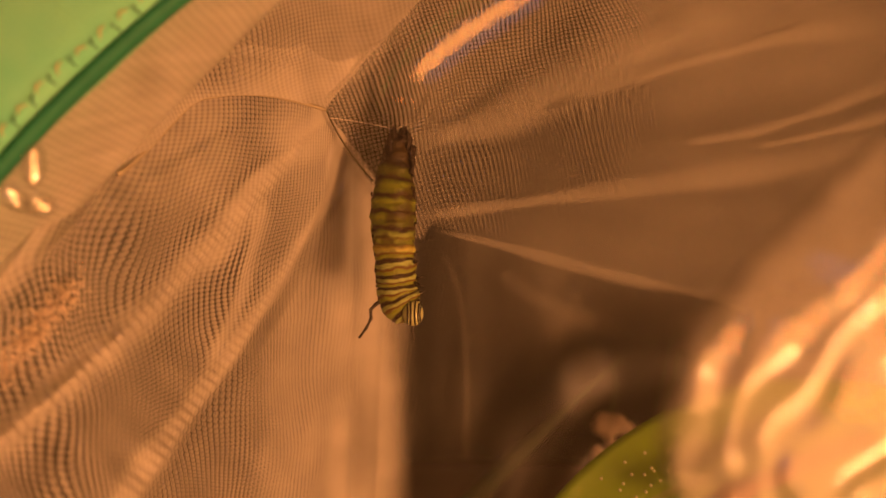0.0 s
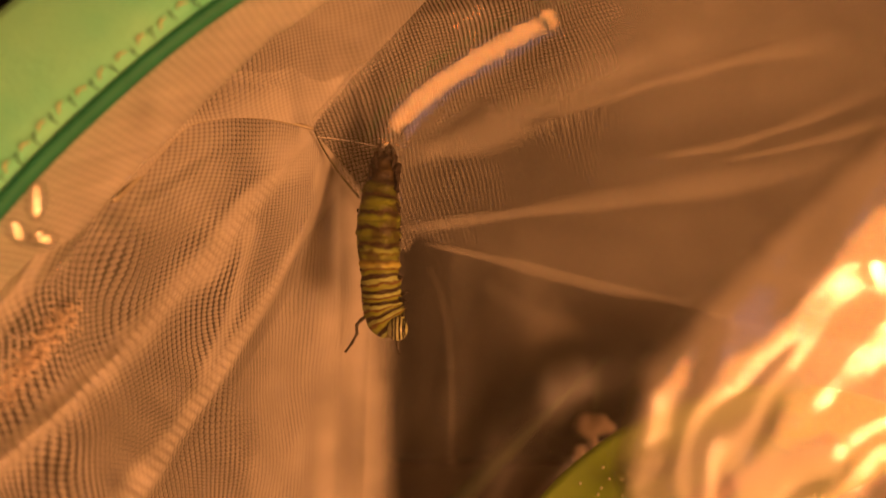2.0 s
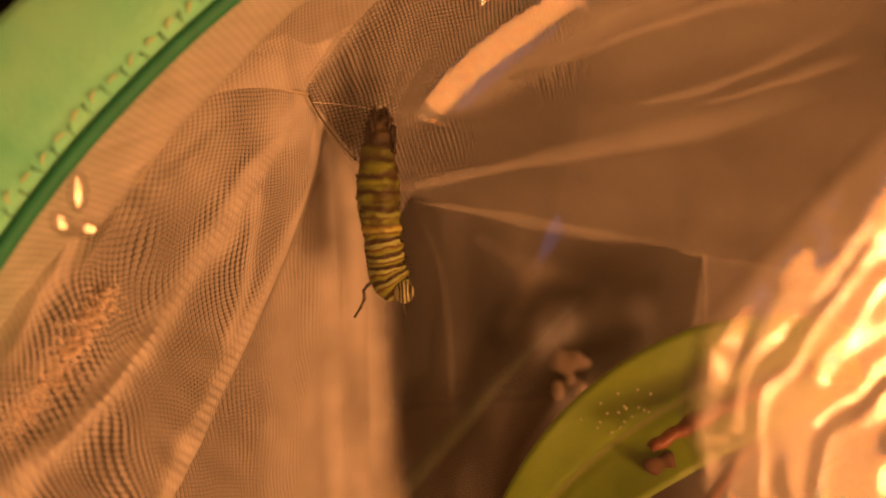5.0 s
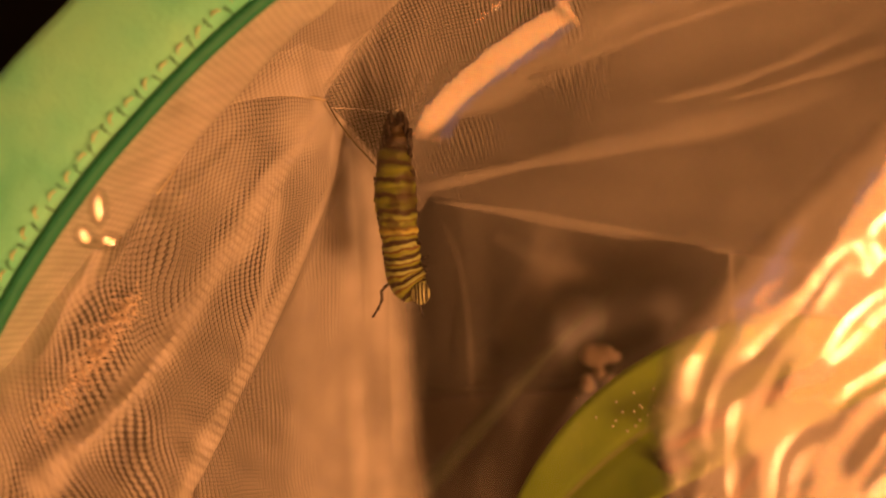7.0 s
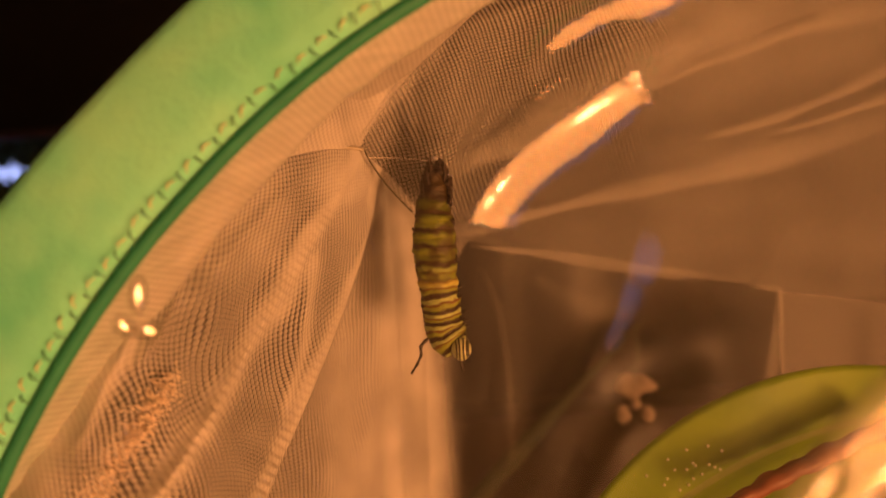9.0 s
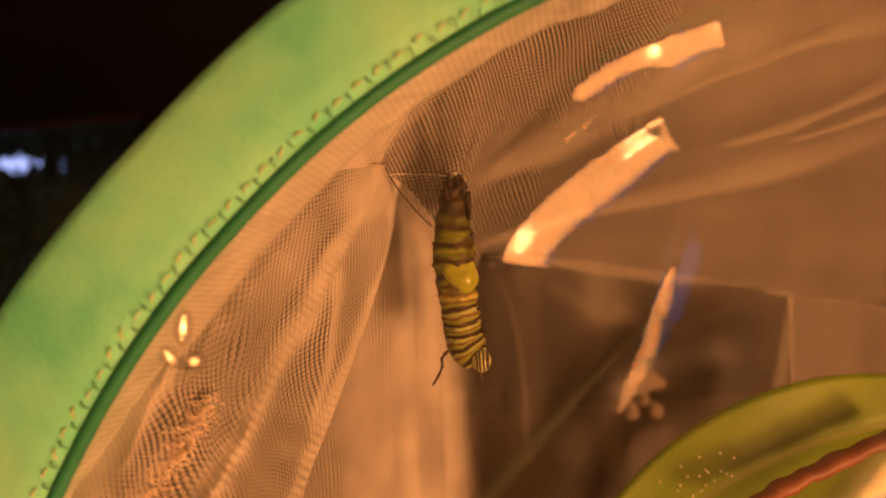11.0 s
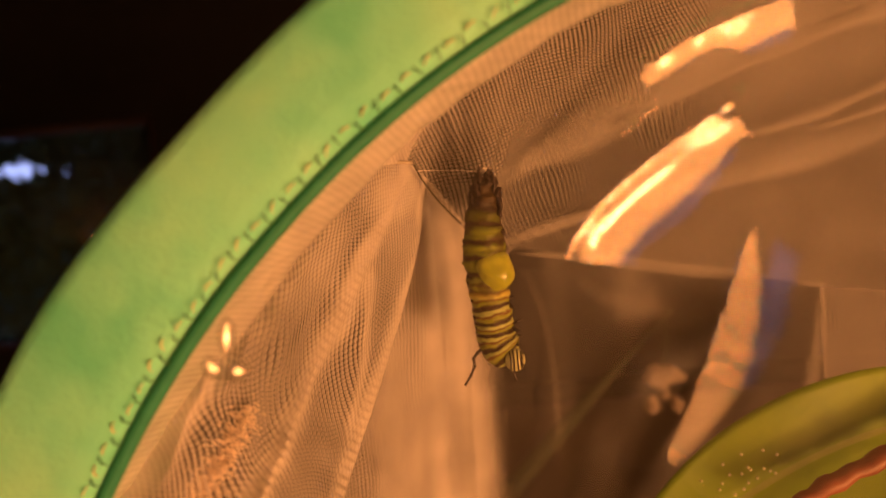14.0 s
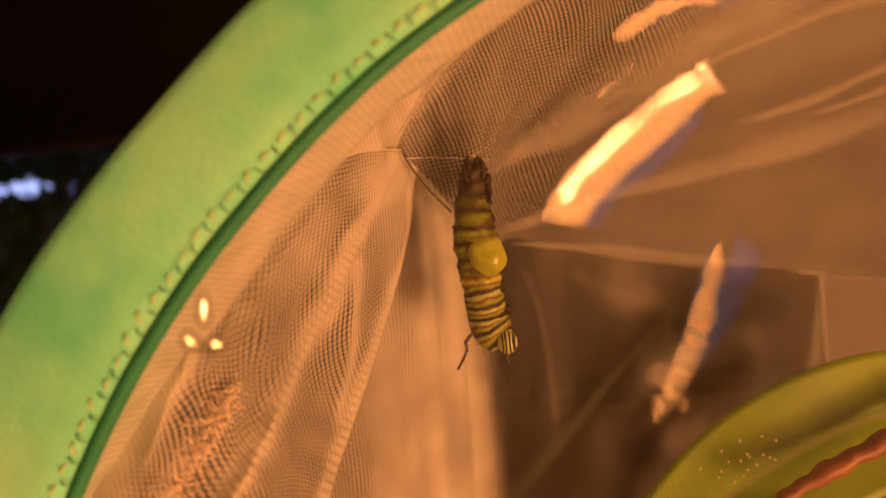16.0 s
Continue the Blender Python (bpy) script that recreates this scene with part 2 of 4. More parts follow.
def part(name, bm, material, parent, label=""):
    return obj(name, bm, material, parent, label)


def thing(name, where, label, category, group="", kind=""):
    ob = new(name)
    ob.location = where
    ob.empty_display_size = 0.01
    return tagged(ob, label, category, group, kind)


def from_grid(name, P, uv, material, parent=None, label="", keep=None):
    """A sheet from an (n, m, 3) array of places and an (n, m, 2) array of UVs."""
    n, m = P.shape[:2]
    idx = np.arange(n * m).reshape(n, m)
    q = np.stack([idx[:-1, :-1], idx[1:, :-1], idx[1:, 1:], idx[:-1, 1:]], -1).reshape(-1, 4)
    if keep is not None:
        k = keep.reshape(-1)
        q = q[k[q].all(1)]
    used = np.unique(q)
    remap = np.full(n * m, -1)
    remap[used] = np.arange(len(used))
    q = remap[q]
    me = bpy.data.meshes.new(name)
    me.from_pydata(P.reshape(-1, 3)[used].tolist(), [], q.tolist())
    layer = me.uv_layers.new(name="UVMap")
    layer.data.foreach_set("uv", uv.reshape(-1, 2)[used][q.reshape(-1)].astype(np.float32).reshape(-1))
    me.materials.append(material)
    me.shade_smooth()
    return hang(name, me, parent, label)


def tube(points, radii, sides=8, bm=None, cap=True):
    """A round tube along points."""
    bm = bm or bmesh.new()
    pts = [Vector(p) for p in points]
    rings = []
    side = None
    for i, p in enumerate(pts):
        d = (pts[min(i + 1, len(pts) - 1)] - pts[max(i - 1, 0)]).normalized()
        if side is None:
            side = d.orthogonal().normalized()
        side = (side - d * side.dot(d)).normalized()
        up = d.cross(side)
        r = radii[i] if isinstance(radii, (list, tuple)) else radii
        rings.append([bm.verts.new(p + (side * math.cos(a) + up * math.sin(a)) * r)
                      for a in (2 * math.pi * k / sides for k in range(sides))])
    for a, b in zip(rings, rings[1:]):
        for k in range(sides):
            bm.faces.new((a[k], a[(k + 1) % sides], b[(k + 1) % sides], b[k]))
    if cap:
        bm.faces.new(rings[0][::-1]), bm.faces.new(rings[-1])
    return bm


def box(x0, x1, y0, y1, z0, z1, bm=None, bevel=0.0):
    b = bmesh.new()
    bmesh.ops.create_cube(b, size=1.0, matrix=Matrix.LocRotScale(((x0 + x1) / 2, (y0 + y1) / 2, (z0 + z1) / 2), None, (x1 - x0, y1 - y0, z1 - z0)))
    if bevel:
        bmesh.ops.bevel(b, geom=b.edges[:], offset=bevel, segments=2, affect="EDGES", profile=0.6)
    if bm is None:
        return b
    me = bpy.data.meshes.new("scratch")
    b.to_mesh(me), b.free()
    bm.from_mesh(me)
    bpy.data.meshes.remove(me)
    return bm


def ball(centre, radii, seg=20, rings=14, rough=0.0, freq=300.0, turn=None):
    bm = bmesh.new()
    bmesh.ops.create_uvsphere(bm, u_segments=seg, v_segments=rings, radius=1.0)
    for v in bm.verts:
        n = v.co.copy()
        v.co = Vector((n.x * radii[0], n.y * radii[1], n.z * radii[2]))
        if rough:
            v.co += n * rough * noise.noise((v.co + Vector(centre)) * freq)
        if turn is not None:
            v.co = turn @ v.co
        v.co += Vector(centre)
    return bm


def bezier(p0, p1, p2, n=40):
    s = np.linspace(0, 1, n)[:, None]
    p0, p1, p2 = (np.array(p, float) for p in (p0, p1, p2))
    return (1 - s) ** 2 * p0 + 2 * s * (1 - s) * p1 + s * s * p2


def smooth(x):
    x = np.clip(x, 0, 1)
    return x * x * (3 - 2 * x)


def waves(x, z, scale, seed, n=7):
    """A smooth random field, about -1 to 1."""
    rng = np.random.default_rng(seed)
    out = np.zeros_like(x)
    for _ in range(n):
        a, k, p = rng.uniform(0, 2 * np.pi), rng.uniform(0.6, 1.6) / scale, rng.uniform(0, 2 * np.pi)
        out += np.sin(2 * np.pi * k * (x * np.cos(a) + z * np.sin(a)) + p)
    return out / math.sqrt(n)


# ---- the room ----
def room():
    x0, x1, y0, y1, h = -3.2, 2.6, -2.4, 3.0, 2.4
    th = 0.12
    tagged(obj("floor", box(x0 - th, x1 + th, y0 - th, y1 + th, -0.1, 0.0), BOARDS, smooth=False), "dark worn wooden floor of the room", "floor", kind="structure")
    tagged(obj("ceiling", box(x0 - th, x1 + th, y0 - th, y1 + th, h, h + 0.1), BOUNCE_PLASTER, smooth=False), "unseen pale ceiling that bounces lamp light", "ceiling", kind="structure")
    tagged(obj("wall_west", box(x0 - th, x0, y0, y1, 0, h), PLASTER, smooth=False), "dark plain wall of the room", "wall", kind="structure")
    tagged(obj("wall_east", box(x1, x1 + th, y0, y1, 0, h), BOUNCE_PLASTER, smooth=False), "unseen pale wall that bounces lamp light", "wall", kind="structure")

    def holed(name, ya, yb, wx0, wx1, wz0, wz1, plaster, label):
        bm = box(x0, wx0, ya, yb, 0, h)
        box(wx1, x1, ya, yb, 0, h, bm), box(wx0, wx1, ya, yb, 0, wz0, bm), box(wx0, wx1, ya, yb, wz1, h, bm)
        tagged(obj(name, bm, plaster, smooth=False), label, "wall", kind="structure")

    def window(name, ya, yb, wx0, wx1, wz0, wz1):
        w = thing(name, ((wx0 + wx1) / 2, (ya + yb) / 2, wz0), "small window with the blue dusk behind it", "window", kind="structure")
        bm = box(wx0, wx0 + 0.03, ya, yb, wz0, wz1)
        box(wx1 - 0.03, wx1, ya, yb, wz0, wz1, bm), box(wx0 + 0.03, wx1 - 0.03, ya, yb, wz0, wz0 + 0.03, bm), box(wx0 + 0.03, wx1 - 0.03, ya, yb, wz1 - 0.03, wz1, bm)
        part("window_frame", bm, WOOD, w)
        ym = (ya + yb) / 2
        pane = part("pane", box(wx0 + 0.03, wx1 - 0.03, ym - 0.002, ym + 0.002, wz0 + 0.03, wz1 - 0.03), GLASS, w)
        pane.visible_shadow = False

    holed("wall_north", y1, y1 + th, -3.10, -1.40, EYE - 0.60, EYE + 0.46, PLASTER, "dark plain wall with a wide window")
    window("window_1", y1 + 0.02, y1 + 0.10, -3.10, -1.40, EYE - 0.60, EYE + 0.46)
    holed("wall_south", y0 - th, y0, 0.98, 1.42, EYE - 0.60, EYE + 0.08, BOUNCE_PLASTER, "unseen pale wall with a window, bounces lamp light")
    window("window_2", y0 - 0.10, y0 - 0.02, 0.98, 1.42, EYE - 0.60, EYE + 0.08)
    # bushes outside leave a few small gaps for the sky
    rng = random.Random(4)
    hedge = bmesh.new()
    for _ in range(12000):
        x, z = rng.uniform(-3.9, -1.1), rng.uniform(EYE - 0.95, EYE + 0.8)
        gap = min(math.hypot(x + gx, z - EYE - gz) / gr for gx, gz, gr in ((2.50, 0.32, 0.095), (2.40, 0.37, 0.085), (2.34, 0.30, 0.085), (2.64, 0.29, 0.075), (2.17, 0.31, 0.07)))
        if gap < 0.78 + 0.3 * rng.random():
            continue
        c = Vector((x, 3.5 + rng.uniform(-0.15, 0.2), z))
        r = rng.uniform(0.05, 0.10)
        m = Euler((rng.uniform(-0.8, 0.8), rng.uniform(0, 6.28), rng.uniform(-0.8, 0.8))).to_matrix()
        v = [hedge.verts.new(c + m @ Vector(p)) for p in ((-r, 0, 0), (0, 0.2 * r, -r * 0.5), (r, 0, 0), (0, 0.2 * r, r * 0.5))]
        hedge.faces.new(v)
    tagged(obj("hedge", hedge, FOLIAGE, smooth=False), "dark leaves of a hedge outside the window", "hedge", kind="stuff")


room()


# ---- the lamp ----
def floor_lamp():
    lamp = thing("floor_lamp", (LAMP.x + 0.08, LAMP.y - 0.10, 0), "floor lamp with three bulbs in a warm lit shade", "floor lamp")
    aim = (Vector((0, 0.07, EYE)) - LAMP).normalized()
    turn = aim.to_track_quat("Z", "Y").to_matrix()
    bm = bmesh.new()
    prof = [(0.03, -0.16), (0.18, -0.13), (0.30, -0.08), (0.36, 0.0)]
    rings = [[bm.verts.new(LAMP + turn @ Vector((r * math.cos(a), r * math.sin(a), z))) for a in (2 * math.pi * k / 40 for k in range(40))] for r, z in prof]
    for a, c in zip(rings, rings[1:]):
        for k in range(40):
            bm.faces.new((a[k], a[(k + 1) % 40], c[(k + 1) % 40], c[k]))
    bm.faces.new(rings[0][::-1])
    part("shade", bm, SHADE_GLOW, lamp, "warm glowing lampshade")
    for k in range(3):
        a = math.radians(90 + 120 * k)
        p = LAMP + Vector((0.79, 0.61, 0)) * 0.15 + Vector((0, 0, -0.11)) + turn @ Vector((0.075 * math.cos(a), 0.075 * math.sin(a), -0.03))
        part("bulb", ball(p, (0.041, 0.041, 0.041), 20, 12), BULB_GLOW, lamp, "bright warm bulb")
    back = LAMP + turn @ Vector((0, 0, -0.17))
    part("pole", tube([back, (back.x, back.y, LAMP.z - 0.25), (back.x, back.y, 0.02)], 0.011), BRASS, lamp, "brass pole")
    foot = bmesh.new()
    bmesh.ops.create_cone(foot, cap_ends=True, segments=32, radius1=0.14, radius2=0.12, depth=0.025, matrix=Matrix.Translation((back.x, back.y, 0.0125)))
    part("foot", foot, BRASS, lamp, "round brass foot")


floor_lamp()


# ---- the table ----
def table():
    top = EYE - 0.24
    t = thing("side_table", (0.05, 0.35, 0), "dark wooden side table under the net cage", "table")
    part("tabletop", box(-0.35, 0.45, 0.0, 0.7, top - 0.025, top, bevel=0.004), WOOD, t)
    for x in (-0.31, 0.41):
        for y in (0.04, 0.66):
            part("leg", box(x - 0.02, x + 0.02, y - 0.02, y + 0.02, 0, top - 0.025, bevel=0.003), WOOD, t)


table()

# ---- the cage: ring, clear window, netting ----
RING = Vector((0.0515, 0.072, EYE - 0.081))
R_IN, R_OUT, HULL = 0.1355, 0.1540, 0.1440
cage = thing("butterfly_cage", (RING.x, RING.y + 0.1, EYE - 0.24), "round pop-up net cage with a mint green rim and clear window", "net cage")


STRETCH = 1.9                     # unseen far side of the rim, stretched so its shadow misses the netting


def oval(a, r):
    """Place on the rim's oval: sideways and up from its centre."""
    r = r + 0.0013 * math.exp(-((a - 2.02) / 0.30) ** 2)
    c = r * math.cos(a)
    return (c * STRETCH if c > 0 else c), r * math.sin(a)


def oval_radius(dx, dz):
    return np.hypot(np.where(dx > 0, dx / STRETCH, dx), dz)


def ring_sheet(name, profile, material, parent, wob=0.0, label="", n=360):
    """A band round the ring. profile: radius and depth pairs, closed."""
    bm = bmesh.new()
    rows = []
    for i in range(n):
        a = 2 * math.pi * i / n
        row = []
        for r, y in profile:
            rr = r + wob * noise.noise((math.cos(a) * 9, math.sin(a) * 9, r * 40))
            yy = y + wob * 1.6 * noise.noise((math.cos(a) * 7 + 5, math.sin(a) * 7, r * 90))
            rr -= 0.0020 * float(smooth((2.50 - a) / 0.30)) * max(0.0, (r - R_IN) / (R_OUT - R_IN))
            ox, oz = oval(a, rr)
            row.append(bm.verts.new((RING.x + ox, RING.y + yy, RING.z + oz)))
        rows.append(row)
    m = len(profile)
    for i in range(n):
        a, b = rows[i], rows[(i + 1) % n]
        for k in range(m):
            bm.faces.new((a[k], a[(k + 1) % m], b[(k + 1) % m], b[k]))
    return part(name, bm, material, parent, label)


def rim():
    prof = [(R_IN + 0.0005, 0.0), (R_IN + 0.003, -0.0012), (R_IN + 0.006, -0.0016), (R_IN + 0.010, -0.0014), (R_OUT - 0.0030, -0.0012), (R_OUT - 0.0012, -0.0006),
            (R_OUT, 0.0016), (R_OUT - 0.0006, 0.005), (R_OUT - 0.004, 0.0060), (R_IN + 0.005, 0.004), (R_IN + 0.001, 0.002)]
    band = ring_sheet("rim_band", prof, MINT, cage, 0.0005, "mint green cloth rim")
    pipe = [(R_IN + 0.0003 + 0.0010 * math.cos(a), 0.0 + 0.0012 * math.sin(a)) for a in (2 * math.pi * k / 8 for k in range(8))]
    ring_sheet("piping", pipe, PIPE, cage, 0.0002, "dark green piping")
    bound = [(R_OUT - 0.0006 + 0.0007 * math.cos(a), 0.0034 + 0.0022 * math.sin(a)) for a in (2 * math.pi * k / 8 for k in range(8))]
    ring_sheet("edge_binding", bound, BINDING, cage, 0.0003, "dark green bound edge")
    rng = random.Random(2)
    meshes = []
    for mat in (THREAD, THREAD_PALE):
        for dz in (0.0, 0.4):
            bm = tube([(-0.0010, 0, -0.0006 - dz * 0.0004), (-0.0003, -0.0005, -0.0001), (0.0003, -0.0005, 0.0002), (0.0010, 0, 0.0006)], [0.00010, 0.00017, 0.00017, 0.00010], 6)
            me = bpy.data.meshes.new("stitch")
            bm.to_mesh(me), bm.free()
            me.materials.append(mat)
            me.shade_smooth()
            meshes.append(me)
    n = 150
    for i in range(n):
        a = math.radians(92) + math.radians(96) * i / n
        ob = hang("stitch", meshes[(0 if i % 2 else 2) + rng.randrange(2)], band)
        r = R_IN + (0.0013 + 0.0007 * rng.random() if i % 2 else 0.0019 + 0.0007 * rng.random()) + 0.0013 * math.exp(-((a - 2.02) / 0.30) ** 2)
        ob.scale = (0.66, 1.0, 0.66)
        ob.location = (RING.x + r * math.cos(a), RING.y - 0.0014, RING.z + r * math.sin(a))
        ob.rotation_euler = (0, -a + math.radians((38 if i % 2 else 105) + rng.uniform(-22, 22)), 0)
    # the hem behind the rim, to which the netting is sewn
    ring_sheet("hem", [(R_IN + 0.001, 0.003), (R_OUT - 0.003, 0.006), (R_OUT - 0.003, 0.016), (R_IN + 0.008, 0.014)], MINT, cage, 0.0006)


rim()


def crease(X, Z, p0, p1, p2, reach, steep, ends=0.10):
    """A crease of the vinyl along a curve (mm): a sharp back with a hollow flank on its right that runs out over reach; steep: slope at the back."""
    c = bezier(p0, p1, p2, 120)
    tang = np.gradient(c, axis=0)
    gap = np.linalg.norm(tang, axis=1)
    tang /= gap[:, None]
    d2 = np.full(X.shape, 1e9)
    along, side = np.zeros(X.shape), np.zeros(X.shape)
    for i in range(120):
        ex, ez = X - c[i, 0], Z - c[i, 1]
        q = ex ** 2 + ez ** 2
        near = q < d2
        d2[near] = q[near]
        along[near] = (i + np.clip((ex * tang[i, 0] + ez * tang[i, 1])[near] / gap[i], -0.5, 0.5)) / 119
        side[near] = (ex * tang[i, 1] - ez * tang[i, 0])[near]
    s = np.where((along > 0) & (along < 1), np.abs(side), np.sqrt(d2))
    s = np.where(side < 0, s / 0.6, s)
    return steep * reach * np.exp(-np.sqrt(s * s + 0.30) / reach) * smooth(along / ends) * smooth((1 - along) / ends)


def ridge(X, Z, p0, p1, p2, width, height):
    """A soft low ridge along a curve (mm)."""
    c = bezier(p0, p1, p2, 50)
    d2 = np.min([(X - cx) ** 2 + (Z - cz) ** 2 for cx, cz in c], axis=0)
    return height * np.exp(-d2 / (2 * width ** 2))


def vinyl_window():
    def spread(lo, a, b, hi):
        """Close steps where the creases lie, wide ones elsewhere."""
        return np.unique(np.concatenate([np.linspace(lo, a, int((a - lo) / 0.0008) + 2), np.arange(a, b, 0.0002), np.linspace(b, hi, int((hi - b) / 0.0008) + 2)]))

    xs = spread(RING.x - R_IN, -0.010, 0.046, RING.x + R_IN * STRETCH + 0.001)
    zs = spread(RING.z - R_IN, EYE - 0.040, EYE + 0.046, RING.z + R_IN + 0.001)
    X, Z = np.meshgrid(xs, zs, indexing="ij")
    rr = oval_radius(X - RING.x, Z - RING.z)
    x, z = X * 1000, (Z - EYE) * 1000
    h = 0.25 * waves(x, z, 60, 5) + 12.35 * (1 - (rr / R_IN) ** 2)
    for p0, p1, p2, k, t in (
            ((-5.7, 14.0), (-5.8, 21.6), (18.3, 32.9), 4.5, 0.78),     # long streak
            ((3.6, 28.6), (-2.3, 37.0), (26.5, 42.5), 3.3, 0.96),      # streak above it
            ((0.6, -11.9), (11.5, 3.4), (18.0, 27.8), 3.6, 0.22),      # low streak
    ):
        h = h + crease(x, z, p0, p1, p2, k, t)
    # the window swells out toward the loose fold
    h = h + 0.45 * np.log1p(np.exp(np.clip((x - 22) / 3.0, -30, 30)))
    P = np.stack([X, RING.y - 0.001 * h * np.where(rr < R_IN, 1, 0) * smooth((R_IN - rr) / 0.004), Z], -1)
    from_grid("vinyl_window", P, np.stack([X, Z], -1), VINYL, cage, "clear creased vinyl window", keep=rr < R_IN + 0.0006).visible_shadow = False


vinyl_window()


def vinyl_flap():
    """A loose crumpled fold of the window that stands out toward the front; v runs in from its edge (mm), u along it."""
    def steps(lo, a, b, hi):
        return np.unique(np.concatenate([np.linspace(lo, a, 24), np.arange(a, b, 0.16), np.linspace(b, hi, 24)]))

    U, V = np.meshgrid(steps(-45, -14, 34, 60), steps(0, 0, 30, 62), indexing="ij")
    rough = 0.38 + 0.62 * smooth((17 - U) / 9)
    lumps = smooth((9 - U) / 8)
    edge = (0.25 + 0.9 * lumps) * 0.45 * waves(U, 0 * U, 5.5, 91) + 0.12 * waves(U, 0 * U, 2.0, 92)
    c = 14.7 + 1.7 * np.log1p(np.exp(np.clip((4.8 - U) / 1.5, -30, 30))) + V + edge * np.exp(-V / 4)
    x, z = 0.71 * c + 0.704 * U, -0.704 * c + 0.71 * U
    dx, dz = np.clip(x - 28, -30, 30), np.clip(z + 8, -34, 34)
    h = -0.0445 * dx + 0.0266 * dz + 0.0036 * dx ** 2 + 0.0016 * dx * dz + 0.0048 * dz ** 2
    sway = V + 0.5 * waves(x, z, 9, 93)
    fold = 0.66 * waves(U * 0.30, sway, 12.5, 94) + 0.20 * waves(U * 0.30, sway, 6.5, 95) + 0.004 * waves(x, z, 1.6, 96)
    fold = fold * rough * smooth((V + 0.6) / 3.0) + 0.38 * lumps * waves(x, z, 3.6, 97) * np.exp(-(V / 7) ** 2)
    h = h + fold - 1.4 * np.exp(-V / 0.7)
    back = 0.022 * np.clip(V - 32, 0, 99) ** 2 + 0.05 * np.clip(-18 - U, 0, 99) ** 2 + 0.05 * np.clip(U - 38, 0, 99) ** 2
    P = np.stack([x * 0.001, 0.0415 - 0.001 * h + 0.001 * np.minimum(back, 17), EYE + z * 0.001], -1)
    from_grid("vinyl_flap", P, np.stack([U, V], -1) * 0.001, FLAP, cage, "loose crumpled fold of clear vinyl").visible_shadow = False


vinyl_flap()


def pleats(A, B, depth, folds, seed):
    """Lays pleats on a sheet given by its place on the hanging plane (mm) and its depth. folds: curve, width, height, pinch."""
    for p0, p1, p2, w, hgt, pinch in folds:
        c = bezier(p0, p1, p2, 60)
        tang = np.gradient(c, axis=0)
        tang /= np.linalg.norm(tang, axis=1)[:, None]
        d2 = np.full(A.shape, 1e9)
        s = np.zeros(A.shape)
        dx, dz = np.zeros(A.shape), np.zeros(A.shape)
        for i in range(60):
            ex, ez = A - c[i, 0], B - c[i, 1]
            q = ex ** 2 + ez ** 2
            near = q < d2
            d2[near], s[near] = q[near], i / 59
            dx[near], dz[near] = ex[near], ez[near]
        ww = w * (0.35 + 0.65 * s)
        g = np.exp(-d2 / ww ** 2) * smooth(s * 8 + 0.15) * smooth((1 - s) * 6 + 0.1)
        A, B = A - pinch * dx * g, B - pinch * dz * g
        depth = depth - hgt * 0.001 * g * (0.4 + 0.6 * s)
    return A, B, depth


def lay(A, B, depth, out=0.0):
    """From the hanging plane (mm) and depth to the place. out: how far outside the inmost layer the cloth lies on the hull."""
    k = depth / DEPTH
    x, y, zz = A * 0.001 * k, depth, B * 0.001 * k
    # outside the hull the cloth runs forward along it to the rim
    hull = HULL + out + 0.30 * smooth((x - RING.x + 0.03) / 0.10)
    cx, cz = RING.x, RING.z - EYE
    qa, qb, qc = x * x + zz * zz + 1e-9, -2 * (x * cx + zz * cz), cx * cx + cz * cz - hull * hull
    s = (-qb + np.sqrt(np.maximum(qb * qb - 4 * qa * qc, 0))) / (2 * qa)
    front = (RING.y + 0.007) / y
    ahead = np.minimum(1.0, np.maximum(s, front))
    # what would pass the rim ends on the hull behind it
    dx, dz = x * ahead - cx, zz * ahead - cz
    fit = np.minimum(1.0, hull / np.maximum(np.hypot(dx, dz), 1e-6))
    return np.stack([cx + dx * fit, y * ahead - 0.02 * (1 - fit), EYE + cz + dz * fit], -1)


def cloth(name, A, B, depth, uv, material, parent, label, thick=0.00035, keep=None, gather=None, reach=None, out=0.0):
    """Netting with the thickness of its threads: a face and a back that line up only when seen straight on."""
    P = lay(A, B, depth, out)
    n = np.cross(np.gradient(P, axis=0), np.gradient(P, axis=1))
    n /= np.linalg.norm(n, axis=-1, keepdims=True) + 1e-12
    front = from_grid(name, P, uv, material, parent, label, keep=keep)
    back = from_grid("back_face", P + n * thick, uv, material, front, keep=keep)
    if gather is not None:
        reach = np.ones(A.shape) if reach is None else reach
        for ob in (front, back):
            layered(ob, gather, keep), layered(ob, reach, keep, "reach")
    return front


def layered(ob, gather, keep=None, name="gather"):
    """Stores how fully the cloth covers, from 0 (open mesh) to 1 (dense)."""
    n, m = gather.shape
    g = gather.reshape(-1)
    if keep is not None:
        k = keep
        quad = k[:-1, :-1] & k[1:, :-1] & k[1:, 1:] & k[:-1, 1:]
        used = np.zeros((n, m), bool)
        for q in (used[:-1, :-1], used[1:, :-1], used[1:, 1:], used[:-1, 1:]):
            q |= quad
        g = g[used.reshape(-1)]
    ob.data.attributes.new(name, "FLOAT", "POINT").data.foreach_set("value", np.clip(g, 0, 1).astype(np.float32))


